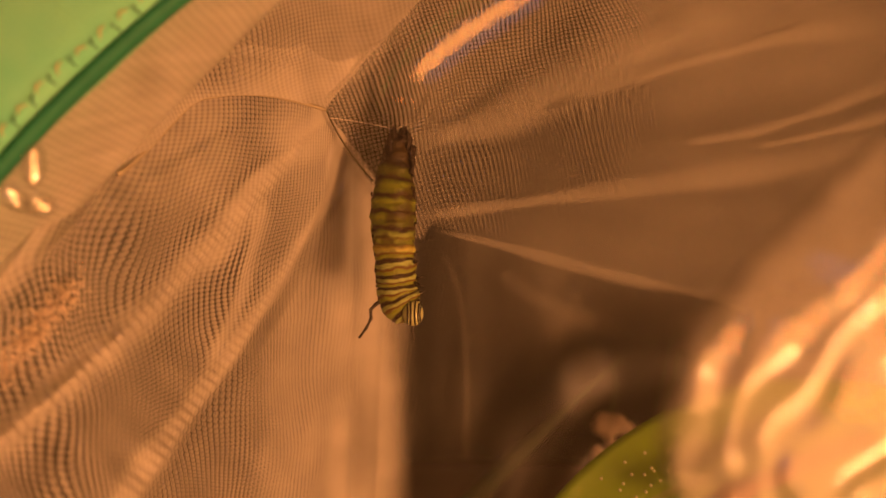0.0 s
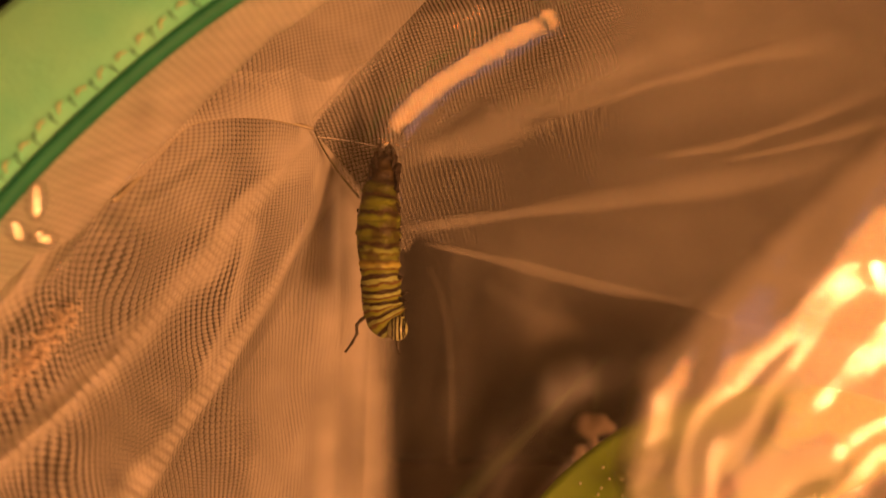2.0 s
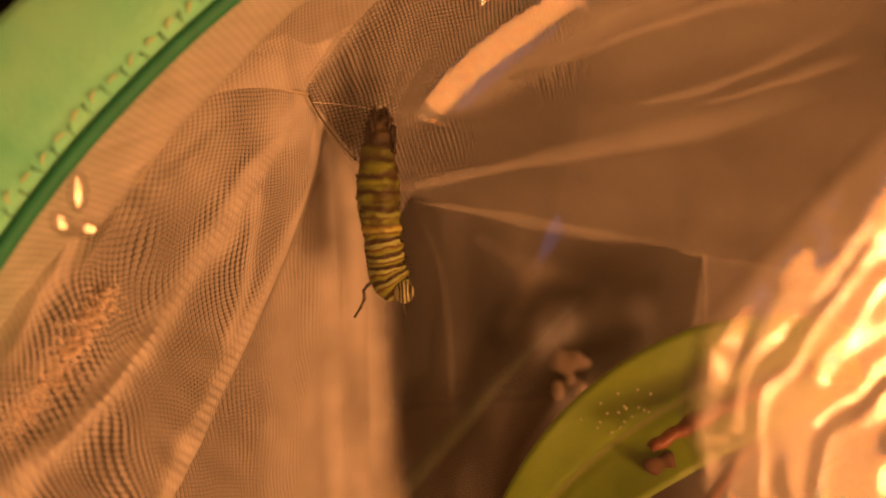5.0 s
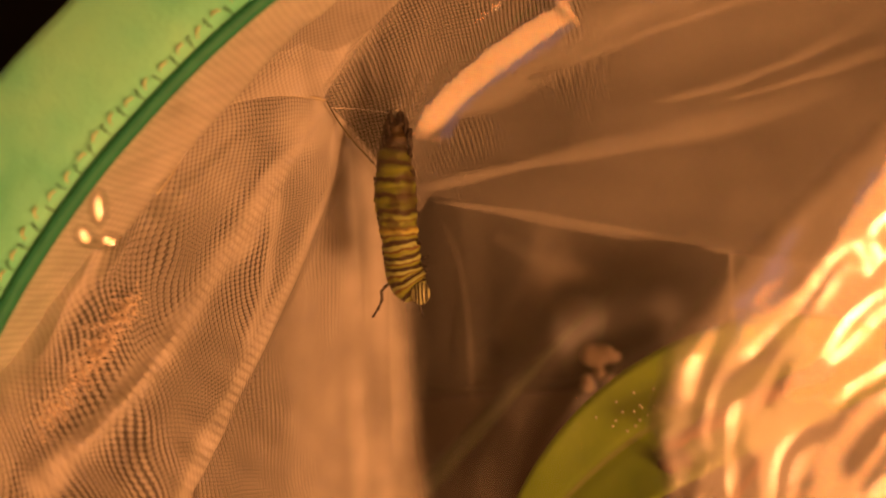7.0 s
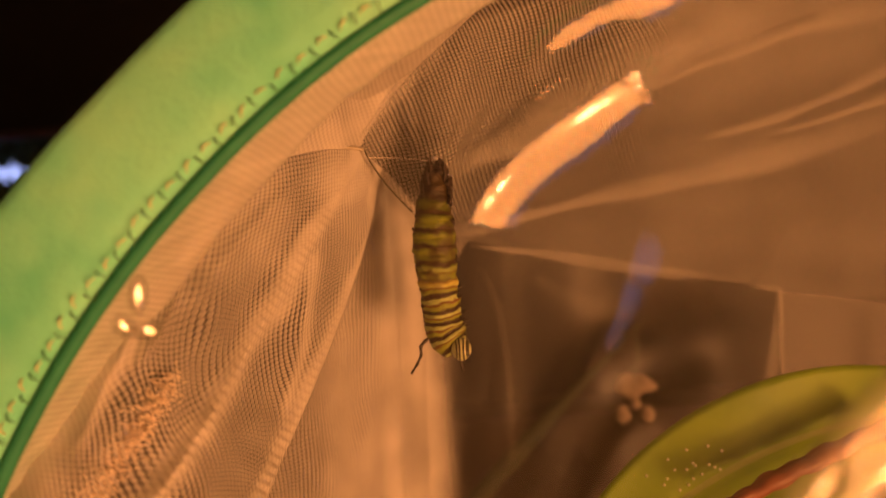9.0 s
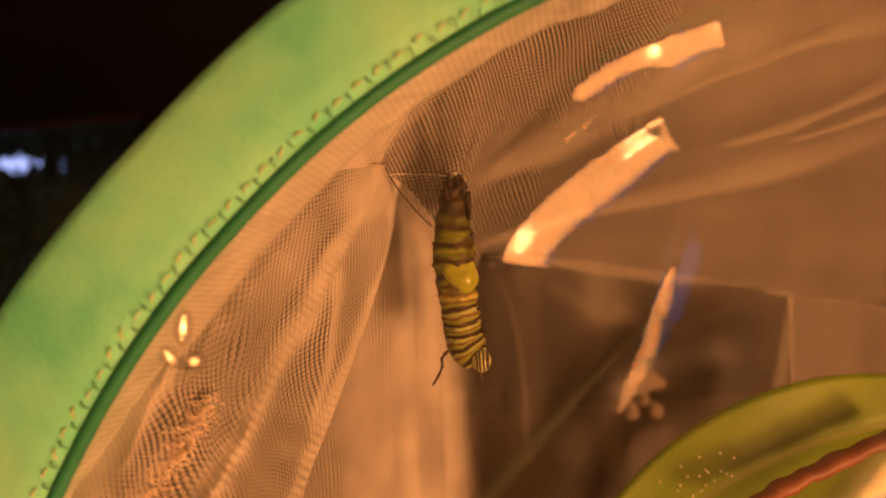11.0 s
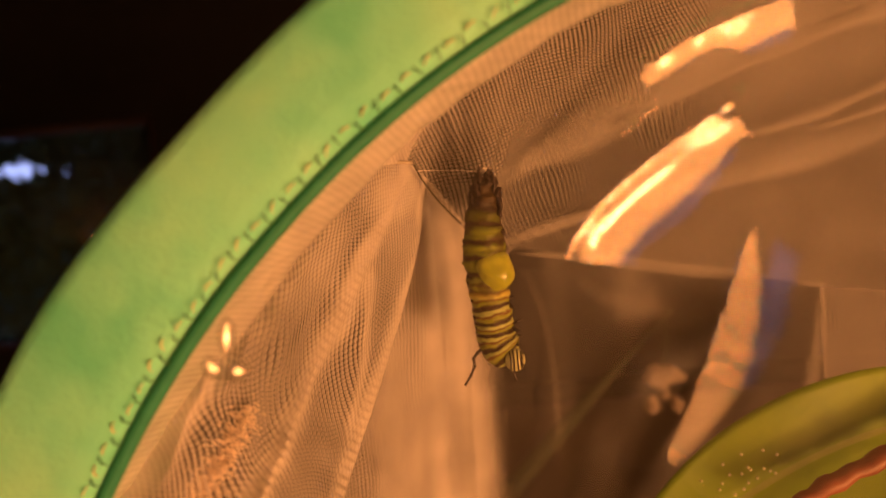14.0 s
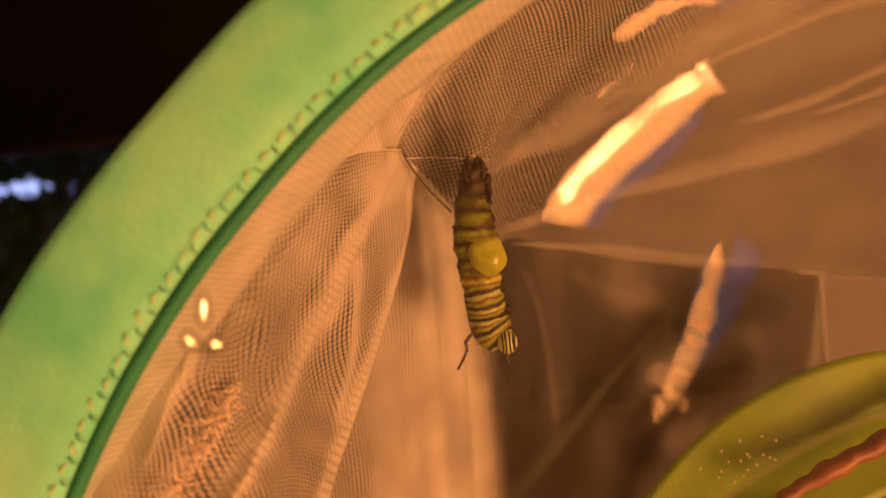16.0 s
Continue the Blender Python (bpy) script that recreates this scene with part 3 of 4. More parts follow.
def strip(A, B, p0, p1, p2, w0, w1):
    """1 along a curve (mm), falling off over a width that grows from w0 to w1."""
    c = bezier(p0, p1, p2, 60)
    d2, s = np.full(A.shape, 1e9), np.zeros(A.shape)
    for i in range(60):
        q = (A - c[i, 0]) ** 2 + (B - c[i, 1]) ** 2
        near = q < d2
        d2[near], s[near] = q[near], i / 59
    return np.exp(-(np.sqrt(d2) / (w0 + (w1 - w0) * s)) ** 3.4)


def ribbons(A, B, depth, folds, parent, seed, material):
    """The doubled-over backs of the folds: narrow arched strips of net along them."""
    fa, fb, fd = A[::2, ::2].reshape(-1), B[::2, ::2].reshape(-1), depth[::2, ::2].reshape(-1)
    for k, (p0, p1, p2, w) in enumerate(folds):
        n, m = 90, 15
        c = bezier(p0, p1, p2, n)
        tang = np.gradient(c, axis=0)
        tang /= np.linalg.norm(tang, axis=1)[:, None]
        side = np.stack([tang[:, 1], -tang[:, 0]], -1)
        d = np.array([fd[np.argmin((fa - x) ** 2 + (fb - z) ** 2)] for x, z in c])
        ker = np.hanning(19) / np.hanning(19).sum()
        d = np.convolve(np.pad(d, 9, mode="edge"), ker, "valid")
        s = np.linspace(0, 1, n)
        wid = 1.5 * w * (0.30 + 0.70 * s) * (1 + 0.22 * np.sin(s * 9 + k * 2 + seed) + 0.10 * np.sin(s * 23 + k))
        u = np.linspace(-1, 1, m)
        P = c[:, None, :] + side[:, None, :] * (wid[:, None] * 0.5 * (u + 0.25 * np.sin(s * 6 + k)[:, None]))[..., None]
        lift = 0.0007 + 0.00030 * wid[:, None] * (1 - u ** 2)
        taper = smooth(s * 10)[:, None]
        D_ = d[:, None] - lift * taper + 0.0002
        uv = np.stack([u[None, :] * wid[:, None] * 0.75, s[:, None] * np.linalg.norm(np.diff(c, axis=0), axis=1).sum() + 0 * u[None, :]], -1) * 0.001
        # how thickly the cloth is gathered: most along the back, least at the edges and ends
        full = (smooth((1 - np.abs(u)) / 0.75)[None, :] * (smooth(s / 0.18) * smooth((1 - s) / 0.30))[:, None]).reshape(-1)
        for step, shift in ((0.0, 0.0), (0.0006, 0.00037)):
            ob = from_grid("pleat", lay(P[..., 0], P[..., 1], D_ + step * (1 - 0.5 * u ** 2) * taper, 0.001 + step), uv + shift, material, parent)
            ob.data.attributes.new("gather", "FLOAT", "POINT").data.foreach_set("value", full.astype(np.float32))


KNOT, SILK_AT, FAN = (-25.9, 30.8), (-9.6, 26.0), (-4.9, 5.4)


def seam_line(a):
    """Height (mm) of the seam between wall and top, on the hanging plane."""
    left = 30.8 + 3.6 * np.sin(np.clip((-25.9 - a) / 34.0, 0, 1) * np.pi * 0.92) - 16.0 * smooth((-53 - a) / 22)
    mid = 30.8 - 25.4 * np.clip((a + 25.9) / 21.0, 0, 1) ** 1.1
    right = 5.4 - 20.2 * np.clip((a + 4.9) / 74.9, 0, 1)
    return np.where(a < KNOT[0], left, np.where(a < FAN[0], mid, right))


REACH_A = (-165, -120, -100, -82, -72, -60, -43, -34, -26, -18, -8, 0)
REACH_D = (0.077, 0.080, 0.082, 0.086, 0.092, 0.104, 0.119, 0.129, 0.137, 0.1435, 0.149, 0.1515)


def wall_depth(a):
    """The netting wall comes forward from the caterpillar to the rim."""
    fine = np.linspace(-190, 20, 421)
    d = np.interp(fine, REACH_A, REACH_D)
    ker = np.hanning(33) / np.hanning(33).sum()
    d = np.convolve(np.pad(d, 16, mode="edge"), ker, "valid")
    return np.interp(a, fine, d)


def edge_depth(a):
    s = (a + 4.9) / 74.9
    tuck = 0.075 * smooth((a + 27) / 12) * smooth((60 - a) / 50)
    soft = 0.5 * (s + np.sqrt(s * s + 0.006)) - 0.5 * (s - 1 + np.sqrt((s - 1) ** 2 + 0.5) - 0.18)
    return DEPTH * (1.045 + tuck + 0.52 * soft)


def wall_net():
    a = np.linspace(-165, 0, 470)
    v = np.linspace(0, 1, 380)
    A, V = np.meshgrid(a, v, indexing="ij")
    top = seam_line(A)
    B = top - V * (top + 135)
    # the free edge beside the clear back pane hangs straight down
    edge = -4.6 + 0.9 * np.sin(B * 0.045)
    A = np.where(A > -30, -30 + (A + 30) * (edge + 30) / 30.0, A)
    uvA, uvB = A.copy(), B.copy()
    crest = bezier((-25.9, 31), (-20.0, 6), (-72, -60), 80)
    behind = smooth((A - np.interp(B, crest[::-1, 1], crest[::-1, 0]) - 0.6) / 4.5) * smooth((31 - B) / 14)
    far = np.interp(A, (-70, -60, -40, -20, 0), (0.112, 0.123, 0.147, 0.163, 0.166)) + 0.010 * smooth((A + 46) / 46) * smooth((10 - B) / 60)
    depth = wall_depth(A)
    depth = depth + behind * np.maximum(far - depth, 0) - 0.005 * smooth((-A - 45) / 20) * smooth((-B - 5) / 40)
    th = np.arctan2(A + 18, -(B - 42))
    rad = np.hypot(A + 18, B - 42)
    grow = smooth(rad / 60)
    depth = depth + 0.0011 * grow * waves(th * 60, rad * 0.10, 22, 21) + 0.0006 * grow * waves(th * 60, rad * 0.06, 9, 22) + 0.0003 * waves(A, B, 12, 23)
    folds = [
        ((-26, 31), (-46, -1), (-112, -54), 4.2, 3.6, 0.4),
        ((-20.5, 24), (-27, 0), (-72, -60), 3.6, 3.2, 0.4),
        ((-36, 16), (-42, 0), (-52, -30), 2.6, 1.2, 0.4),
        ((-19, -12), (-20, -30), (-22, -64), 1.8, 0.8, 0.4),
        ((-13, -14), (-14, -30), (-15, -64), 1.8, 0.8, 0.4),
        ((-64, 34), (-70, 18), (-92, -6), 4.0, 2.0, 0.4),
        ((-78, 26), (-86, 8), (-112, -26), 3.6, 2.0, 0.4),
    ]
    A2, B2, depth = pleats(A, B, depth, folds, 1)
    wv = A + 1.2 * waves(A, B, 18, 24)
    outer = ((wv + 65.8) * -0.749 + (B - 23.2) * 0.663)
    # bright fold bands are painted in as fuller cover on the one sheet
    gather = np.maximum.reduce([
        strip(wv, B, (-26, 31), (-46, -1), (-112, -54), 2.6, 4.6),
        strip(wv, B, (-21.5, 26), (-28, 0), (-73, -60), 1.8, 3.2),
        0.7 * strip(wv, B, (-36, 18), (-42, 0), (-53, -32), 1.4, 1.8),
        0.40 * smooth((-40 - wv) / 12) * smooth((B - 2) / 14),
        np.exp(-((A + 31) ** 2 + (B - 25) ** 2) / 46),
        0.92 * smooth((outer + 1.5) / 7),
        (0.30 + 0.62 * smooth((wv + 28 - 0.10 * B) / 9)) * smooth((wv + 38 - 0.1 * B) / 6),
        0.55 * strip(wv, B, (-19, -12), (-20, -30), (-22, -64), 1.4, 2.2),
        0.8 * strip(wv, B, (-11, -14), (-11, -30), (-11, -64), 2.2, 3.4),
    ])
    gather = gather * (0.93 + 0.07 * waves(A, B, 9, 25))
    # the right-hand panel is dulled by less cover
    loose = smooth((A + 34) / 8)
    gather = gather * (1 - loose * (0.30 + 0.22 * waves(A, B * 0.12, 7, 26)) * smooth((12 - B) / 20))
    # the mesh looks wider where the cloth comes near
    ang = math.radians(5)
    fine = np.linspace(-170, 5, 700)
    wide = np.interp(fine, (-82, -58, -43, -30, -20), (0.60, 0.82, 1.00, 1.22, 1.45))
    run = np.cumsum(wide) * (fine[1] - fine[0])
    run = run - np.interp(-26, fine, run)
    tight = smooth((uvB + 8) / 36)
    flat = np.interp(uvA, fine, run)
    wx = flat + 0.6 * tight * 16 * np.tanh(flat / 16) + 1.1 * waves(uvA, uvB, 30, 31) + 0.16 * uvB * smooth(-uvA / 90)
    wz = (uvB - 30) * np.interp(uvA, fine, wide) * 1.02 + 1.1 * waves(uvA, uvB, 34, 32)
    uv = np.stack([wx * math.cos(ang) - wz * math.sin(ang), wx * math.sin(ang) + wz * math.cos(ang)], -1) * 0.001
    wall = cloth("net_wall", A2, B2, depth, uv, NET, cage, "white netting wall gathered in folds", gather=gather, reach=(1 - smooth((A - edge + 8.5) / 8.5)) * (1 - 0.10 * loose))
    lining = depth + 0.0030 + 0.0012 * waves(A, B, 24, 41)
    veil = smooth((A + 20) / 16)
    A3 = A2 + 0.6 * waves(A, B, 30, 42) + veil * (8.5 - 3.5 * smooth((B + 5) / 15) + 1.0 * np.sin(B * 0.06))
    layered(from_grid("net_lining", lay(A3, B2, lining, 0.003), np.stack([A3 * 0.97 - uvB * 0.24, A3 * 0.24 + uvB * 0.97], -1) * 0.001, NET_FINE, cage, "fine net lining behind the folds"), 1 - 0.30 * smooth((A3 + 7.5) / 3.0) - 0.70 * smooth((A3 + 2) / 7))


wall_net()


def hem_net():
    """Netting bunched smooth along the rim, with a soft lip toward the inside."""
    a = np.radians(np.linspace(96, 186, 320))
    s = np.linspace(0, 1, 30)
    S, AA = np.meshgrid(s, a)
    P = np.zeros(S.shape + (3,))
    for i, ang in enumerate(a):
        lip = 0.0014 * noise.noise((ang * 7, 3.1, 0)) + 0.0006 * noise.noise((ang * 22, 9.1, 0))
        for j, u in enumerate(s):
            r = R_IN + 0.0010 - (0.0040 - lip) * smooth(u) + 0.0030 * max(0.0, (u - 0.84) / 0.16) ** 2
            r += 0.00016 * math.sin(ang * 70 + 9 * u + 9 * lip * 1000) * u * (1 - u) * 3
            ox, oz = oval(ang, r)
            P[i, j] = (RING.x + ox, RING.y + 0.0018 + (0.0150 + 1.5 * lip) * u * (0.5 + 0.5 * float(smooth((ang - 2.06) / 0.28))), RING.z + oz)
    uv = np.stack([AA * 0.133, S * 0.017], -1)
    band = from_grid("hem_net", P, uv, NET, cage, "smooth netting bunched along the rim")
    streak = waves(AA * 57.3 + 6 * S, S * 2, 1.6, 82) * 0.5 + waves(AA * 57.3 - 5 * S, S * 2, 4.2, 83) * 0.5
    layered(band, 0.80 + 0 * S)
    layered(band, (0.86 + 0.14 * streak * smooth(S / 0.25)) * (1 - 0.95 * smooth((S - 0.70) / 0.30)), None, "reach")


hem_net()


def top_net():
    a = np.linspace(-165, 150, 620)
    v = np.linspace(0, 1, 300)
    A, V = np.meshgrid(a, v, indexing="ij")
    low = seam_line(A) - 0.20 * np.clip(A - 70, 0, 200) - 5.0 * smooth((A + 30) / 4) * smooth((-2 - A) / 4)
    B = low + V * (105 - low)
    uvA, uvB = A.copy(), B.copy()
    up = B - (31 - 26 * smooth((A + 30) / 70))
    up = 0.5 * (up + np.sqrt(up * up + 40))
    hold = smooth((A + 32) / 9)
    depth = wall_depth(A) * (1 - hold) + edge_depth(A) * hold - DEPTH * 0.0042 * up * (1 + 0.3 * smooth(A / 80))
    depth = np.maximum(depth, DEPTH * 0.60)
    # near the pad the cloth is drawn down to the caterpillar
    pull = np.exp(-((A - SILK_AT[0]) ** 2 + (B - SILK_AT[1]) ** 2) / 8.5 ** 2)
    depth = depth + (DEPTH * 1.004 - depth) * pull
    th = np.arctan2(B - 16, A + 12)
    rad = np.hypot(A + 12, B - 16)
    grow = smooth(rad / 50)
    depth = depth + 0.0009 * grow * waves(th * 50, rad * 0.08, 16, 51) + 0.0004 * waves(A * 0.4, B, 10, 52)
    folds = [
        ((-28, 32), (-16, 43), (2, 66), 5.0, 0.6, 0.3),
        ((-6, 23), (24, 30), (72, 60), 7.5, 2.4, 0.35),
        ((14, 25), (56, 38), (104, 54), 5.0, 1.5, 0.35),
        ((-8, 7), (24, 9), (104, 26), 4.0, 1.3, 0.4),
        ((-4, 3), (24, -4), (66, -14), 3.6, 1.0, 0.4),
        ((48, 22), (72, 25), (110, 42), 4.0, 1.2, 0.4),
        ((-62, 36), (-48, 47), (-30, 40), 3.4, 1.6, 0.5),
        ((-64, 60), (-60, 45), (-66, 33), 3.6, 1.8, 0.5),
    ]
    A2, B2, depth = pleats(A, B, depth, folds, 2)
    ang = math.radians(-14)
    wx, wz = uvA + 1.3 * waves(uvA, uvB, 42, 61), uvB + 1.3 * waves(uvA, uvB, 42, 62)
    uv = np.stack([wx * math.cos(ang) - wz * math.sin(ang), wx * math.sin(ang) + wz * math.cos(ang)], -1) * 0.001
    near_side = A < -28 + 0.88 * (B - 32) + 3
    cloth("net_top_left", A2, B2, depth - 0.0012, uv, NET, cage, "white netting drawn up from the seam", keep=near_side,
          gather=np.clip(0.9 - 0.95 * np.exp(-(((A + 52) / 16) ** 2 + ((B - 43 - 0.25 * (A + 52)) / 9) ** 4)) - 0.35 * np.exp(-(((A + 33) / 9) ** 2 + ((B - 48) / 9) ** 2))
                         - 0.5 * np.exp(-(((A + 84) / 10) ** 2 + ((B - 24) / 12) ** 2)), 0, 1) * (0.9 + 0.1 * waves(A, B, 8, 64)))
    plain = smooth((np.hypot(A + 4, (B - 38) * 1.1) - 34) / 30) * (0.90 + 0.10 * waves(A, B, 16, 65))
    # less cover low down darkens the netting toward the rear seam
    thin = 0.62 + 0.38 * smooth((B - 14 - 0.18 * A) / 26) + 0.05 * waves(th * 50, rad * 0.08, 9, 66)
    thin = np.where(A < 0, 1 - (1 - thin) * smooth((A + 14) / 14), thin)
    thin = thin * (1 - smooth((A + 16) / 8) * smooth((66 - A) / 6) * (1 - smooth(V / 0.014)))
    top = cloth("net_top", A2, B2, depth, uv, NET_TOP, cage, "white netting top drawn into long folds", out=0.0025, gather=plain, reach=thin)
    ribbons(A2, B2, depth, [
        ((-28, 32), (-16, 43), (2, 66), 9.0),
        ((-9, 24), (24, 30), (72, 60), 15.0),
        ((22, 32), (56, 42), (104, 55), 6.0),
        ((-9, 7), (24, 9), (104, 26), 6.0),
        ((-4, 4.6), (24, -2.0), (66, -12.4), 3.6),
        ((50, 23), (72, 25), (110, 41), 3.6),
        ((66, 22), (86, 26), (114, 33), 3.0),
    ], top, 2, NET_FOLD_TOP)
    keep = A < -8 + 0.5 * B
    layered(from_grid("net_top_lining", lay(A2, B2, depth + 0.0034 + 0.001 * waves(A, B, 26, 63), 0.0045), uv @ np.array([[0.98, 0.13], [-0.13, 0.98]]), NET_FINE, cage, "fine net lining", keep=keep), smooth((-8 + 0.5 * B - A) / 12), keep)


top_net()


def back_panes():
    # clear back window, below the rear seam
    a = np.linspace(-10, 70, 200)
    v = np.linspace(0, 1, 200)
    A, V = np.meshgrid(a, v, indexing="ij")
    top = seam_line(np.maximum(A, FAN[0])) + 0.6
    B = top - V * (top + 110)
    d = edge_depth(A) + 0.004 + 0.0010 * waves(A, B, 30, 71)
    from_grid("back_window", lay(A, B, d), np.stack([A, B], -1) * 0.001, VINYL_BACK, cage, "dusty clear back window", keep=A > 5)
    B = B + 0.5 * (1 - V)
    dn = d - 0.004 + 0.007 * smooth((10 - A) / 14)
    for q0, q1, q2, w, t in (((28, -34), (36, -17), (52, -13), 1.6, 1.2), ((16, -10), (34, -12), (60, -22), 1.8, 1.0),
                             ((8, -8), (20, -24), (40, -30), 1.8, 1.0)):
        dn = dn - 0.001 * ridge(A, B, q0, q1, q2, w, t)
    # pale bands and the fade below the seam are put in as cover
    cloth("back_net", A, B, dn, np.stack([A, B], -1) * 0.001, NET_SHEER, cage, "sheer net over the back window",
          gather=0.24 * np.exp(-np.clip(top - B, 0, 999) / (9 + 8 * smooth((A - 10) / 40))) + 0.22 * smooth((13 - A) / 11)
          + 0.40 * strip(A, B, (69.5, -14), (68.5, -28), (65, -46), 0.8, 2.4) + 0.11 * strip(A, B, (56, -15), (42, -20), (30, -36), 1.2, 2.4)
          + 0.08 * strip(A, B, (30, -10), (24, -20), (12, -46), 1.6, 3.0) + 0.10 * strip(A, B, (14, -6), (24, -14), (44, -20), 1.6, 2.6) + 0.20 * strip(A, B, (0, -2), (6.5, -8), (5, -46), 0.7, 0.9), reach=smooth((A + 4) / 14))
    # side netting from the back corner toward the front
    a = np.linspace(69, 160, 140)
    A, V = np.meshgrid(a, v, indexing="ij")
    top = seam_line(A) - 0.20 * np.clip(A - 70, 0, 200) + 0.4
    B = top - V * (top + 110)
    d = edge_depth(A) - DEPTH * 0.25 * smooth((A - 70) / 90) + 0.0012 * waves(A, B * 0.15, 16, 72)
    from_grid("side_net", lay(A, B, d), np.stack([A, B], -1) * 0.001, NET_SIDE, cage, "white net side wall")


back_panes()


def seams():
    a = np.linspace(-26, -72, 40)
    pts = lay(a, seam_line(a), wall_depth(a) - 0.0015)
    part("seam_welt", tube([tuple(p) for p in pts], 0.00042, 8), SEAM, cage, "sewn seam of the netting")
    c = bezier((-25.6, 30.4), (-23.0, 23.5), (-15.5, 15.0), 22)
    pts = lay(c[:, 0], c[:, 1], np.linspace(0.1345, 0.1410, 22))
    part("seam_cord", tube([tuple(p) for p in pts], 0.00022, 6), CORD, cage, "dark cord along the seam")
    c = bezier((-25.0, 29.0), (-16.0, 28.0), (-9.8, 26.2), 22)
    pts = lay(c[:, 0], c[:, 1], np.linspace(0.1345, 0.1405, 22))
    part("silk_strand", tube([tuple(p) for p in pts], [0.00003 + 0.00007 * abs(i / 21 - 0.5) for i in range(22)], 6), SILK, cage, "white silk strand")


seams()


def glint_lobes():
    """Three clear lobes added at the edge of the window in place of bulb glints."""
    at = Vector((-0.0461, RING.y - 0.0016, EYE + 0.0070))
    w = thing("bulb_glints", at, "clear glossy lobes in place of three bulb glints", "snap")
    for dx, dz, rx, rz, lean in ((0.0006, 0.0022, 0.0012, 0.0026, 4), (-0.0016, -0.0014, 0.0013, 0.0018, -30), (0.0014, -0.0022, 0.0016, 0.0014, 8)):
        tilt = Euler((radians(6), radians(lean), radians(33.5))).to_matrix()
        part("lobe", ball(at + Vector((dx, 0, dz)), (rx, 0.0005, rz), 32, 24, 0.0001, 500.0, turn=tilt), GLINT, w).visible_shadow = False
    web = bezier((-1.6, -1.9), (-0.2, -3.0), (1.6, -2.2), 9) * 0.001
    part("web", tube([(at.x + p[0], at.y + 0.0003, at.z + p[1]) for p in web], 0.00070, 12), GLINT, w).visible_shadow = False


glint_lobes()


def lint():
    rng = random.Random(7)
    bm = bmesh.new()
    for _ in range(800):
        s = rng.random()
        p = Vector((-0.0490 - 0.0120 * s, 0.0838 - 0.0060 * s, EYE - 0.0050 - 0.0170 * s))
        p += Vector((rng.gauss(0, 0.0011), rng.gauss(0, 0.0006), rng.gauss(0, 0.0010)))
        d = Vector((rng.gauss(0.9, 0.3), rng.gauss(0, 0.3), rng.gauss(-0.15, 0.35))).normalized() * rng.uniform(0.0005, 0.0014)
        tube([p - d * 0.5, p + Vector((0, 0.0001, 0.0002)), p + d * 0.5], [0.00005, 0.00010, 0.00005], 4, bm)
    tagged(obj("lint_tuft", bm, LINT), "tuft of pale lint stuck on the netting", "lint", kind="stuff")


lint()


# ---- the plant ----
def leaf_mesh(line, width, fold, curl):
    """A blade along a 3D line; fold: how far the two halves rise from the midrib."""
    n, m = len(line), 17
    P, UV = np.zeros((n, m, 3)), np.zeros((n, m, 2))
    L = np.array(line)
    length = np.concatenate([[0], np.cumsum(np.linalg.norm(np.diff(L, axis=0), axis=1))])
    for i in range(n):
        s = i / (n - 1)
        t = L[min(i + 1, n - 1)] - L[max(i - 1, 0)]
        t /= np.linalg.norm(t)
        side = np.cross(t, curl)
        side /= np.linalg.norm(side)
        up = np.cross(side, t)
        w = width * max(0.02, math.sin(math.pi * min(1, 0.06 + 0.94 * s)) ** 0.55) * (1 - 0.25 * s)
        for j in range(m):
            c = j / (m - 1) * 2 - 1
            wav = 0.0006 * math.sin(s * 17 + c * 2) * abs(c)
            P[i, j] = L[i] + side * c * w + up * (fold * abs(c) ** 1.3 * w - 0.0005 * (abs(c) < 0.05) + wav)
            UV[i, j] = (length[i], c)
    return P, UV


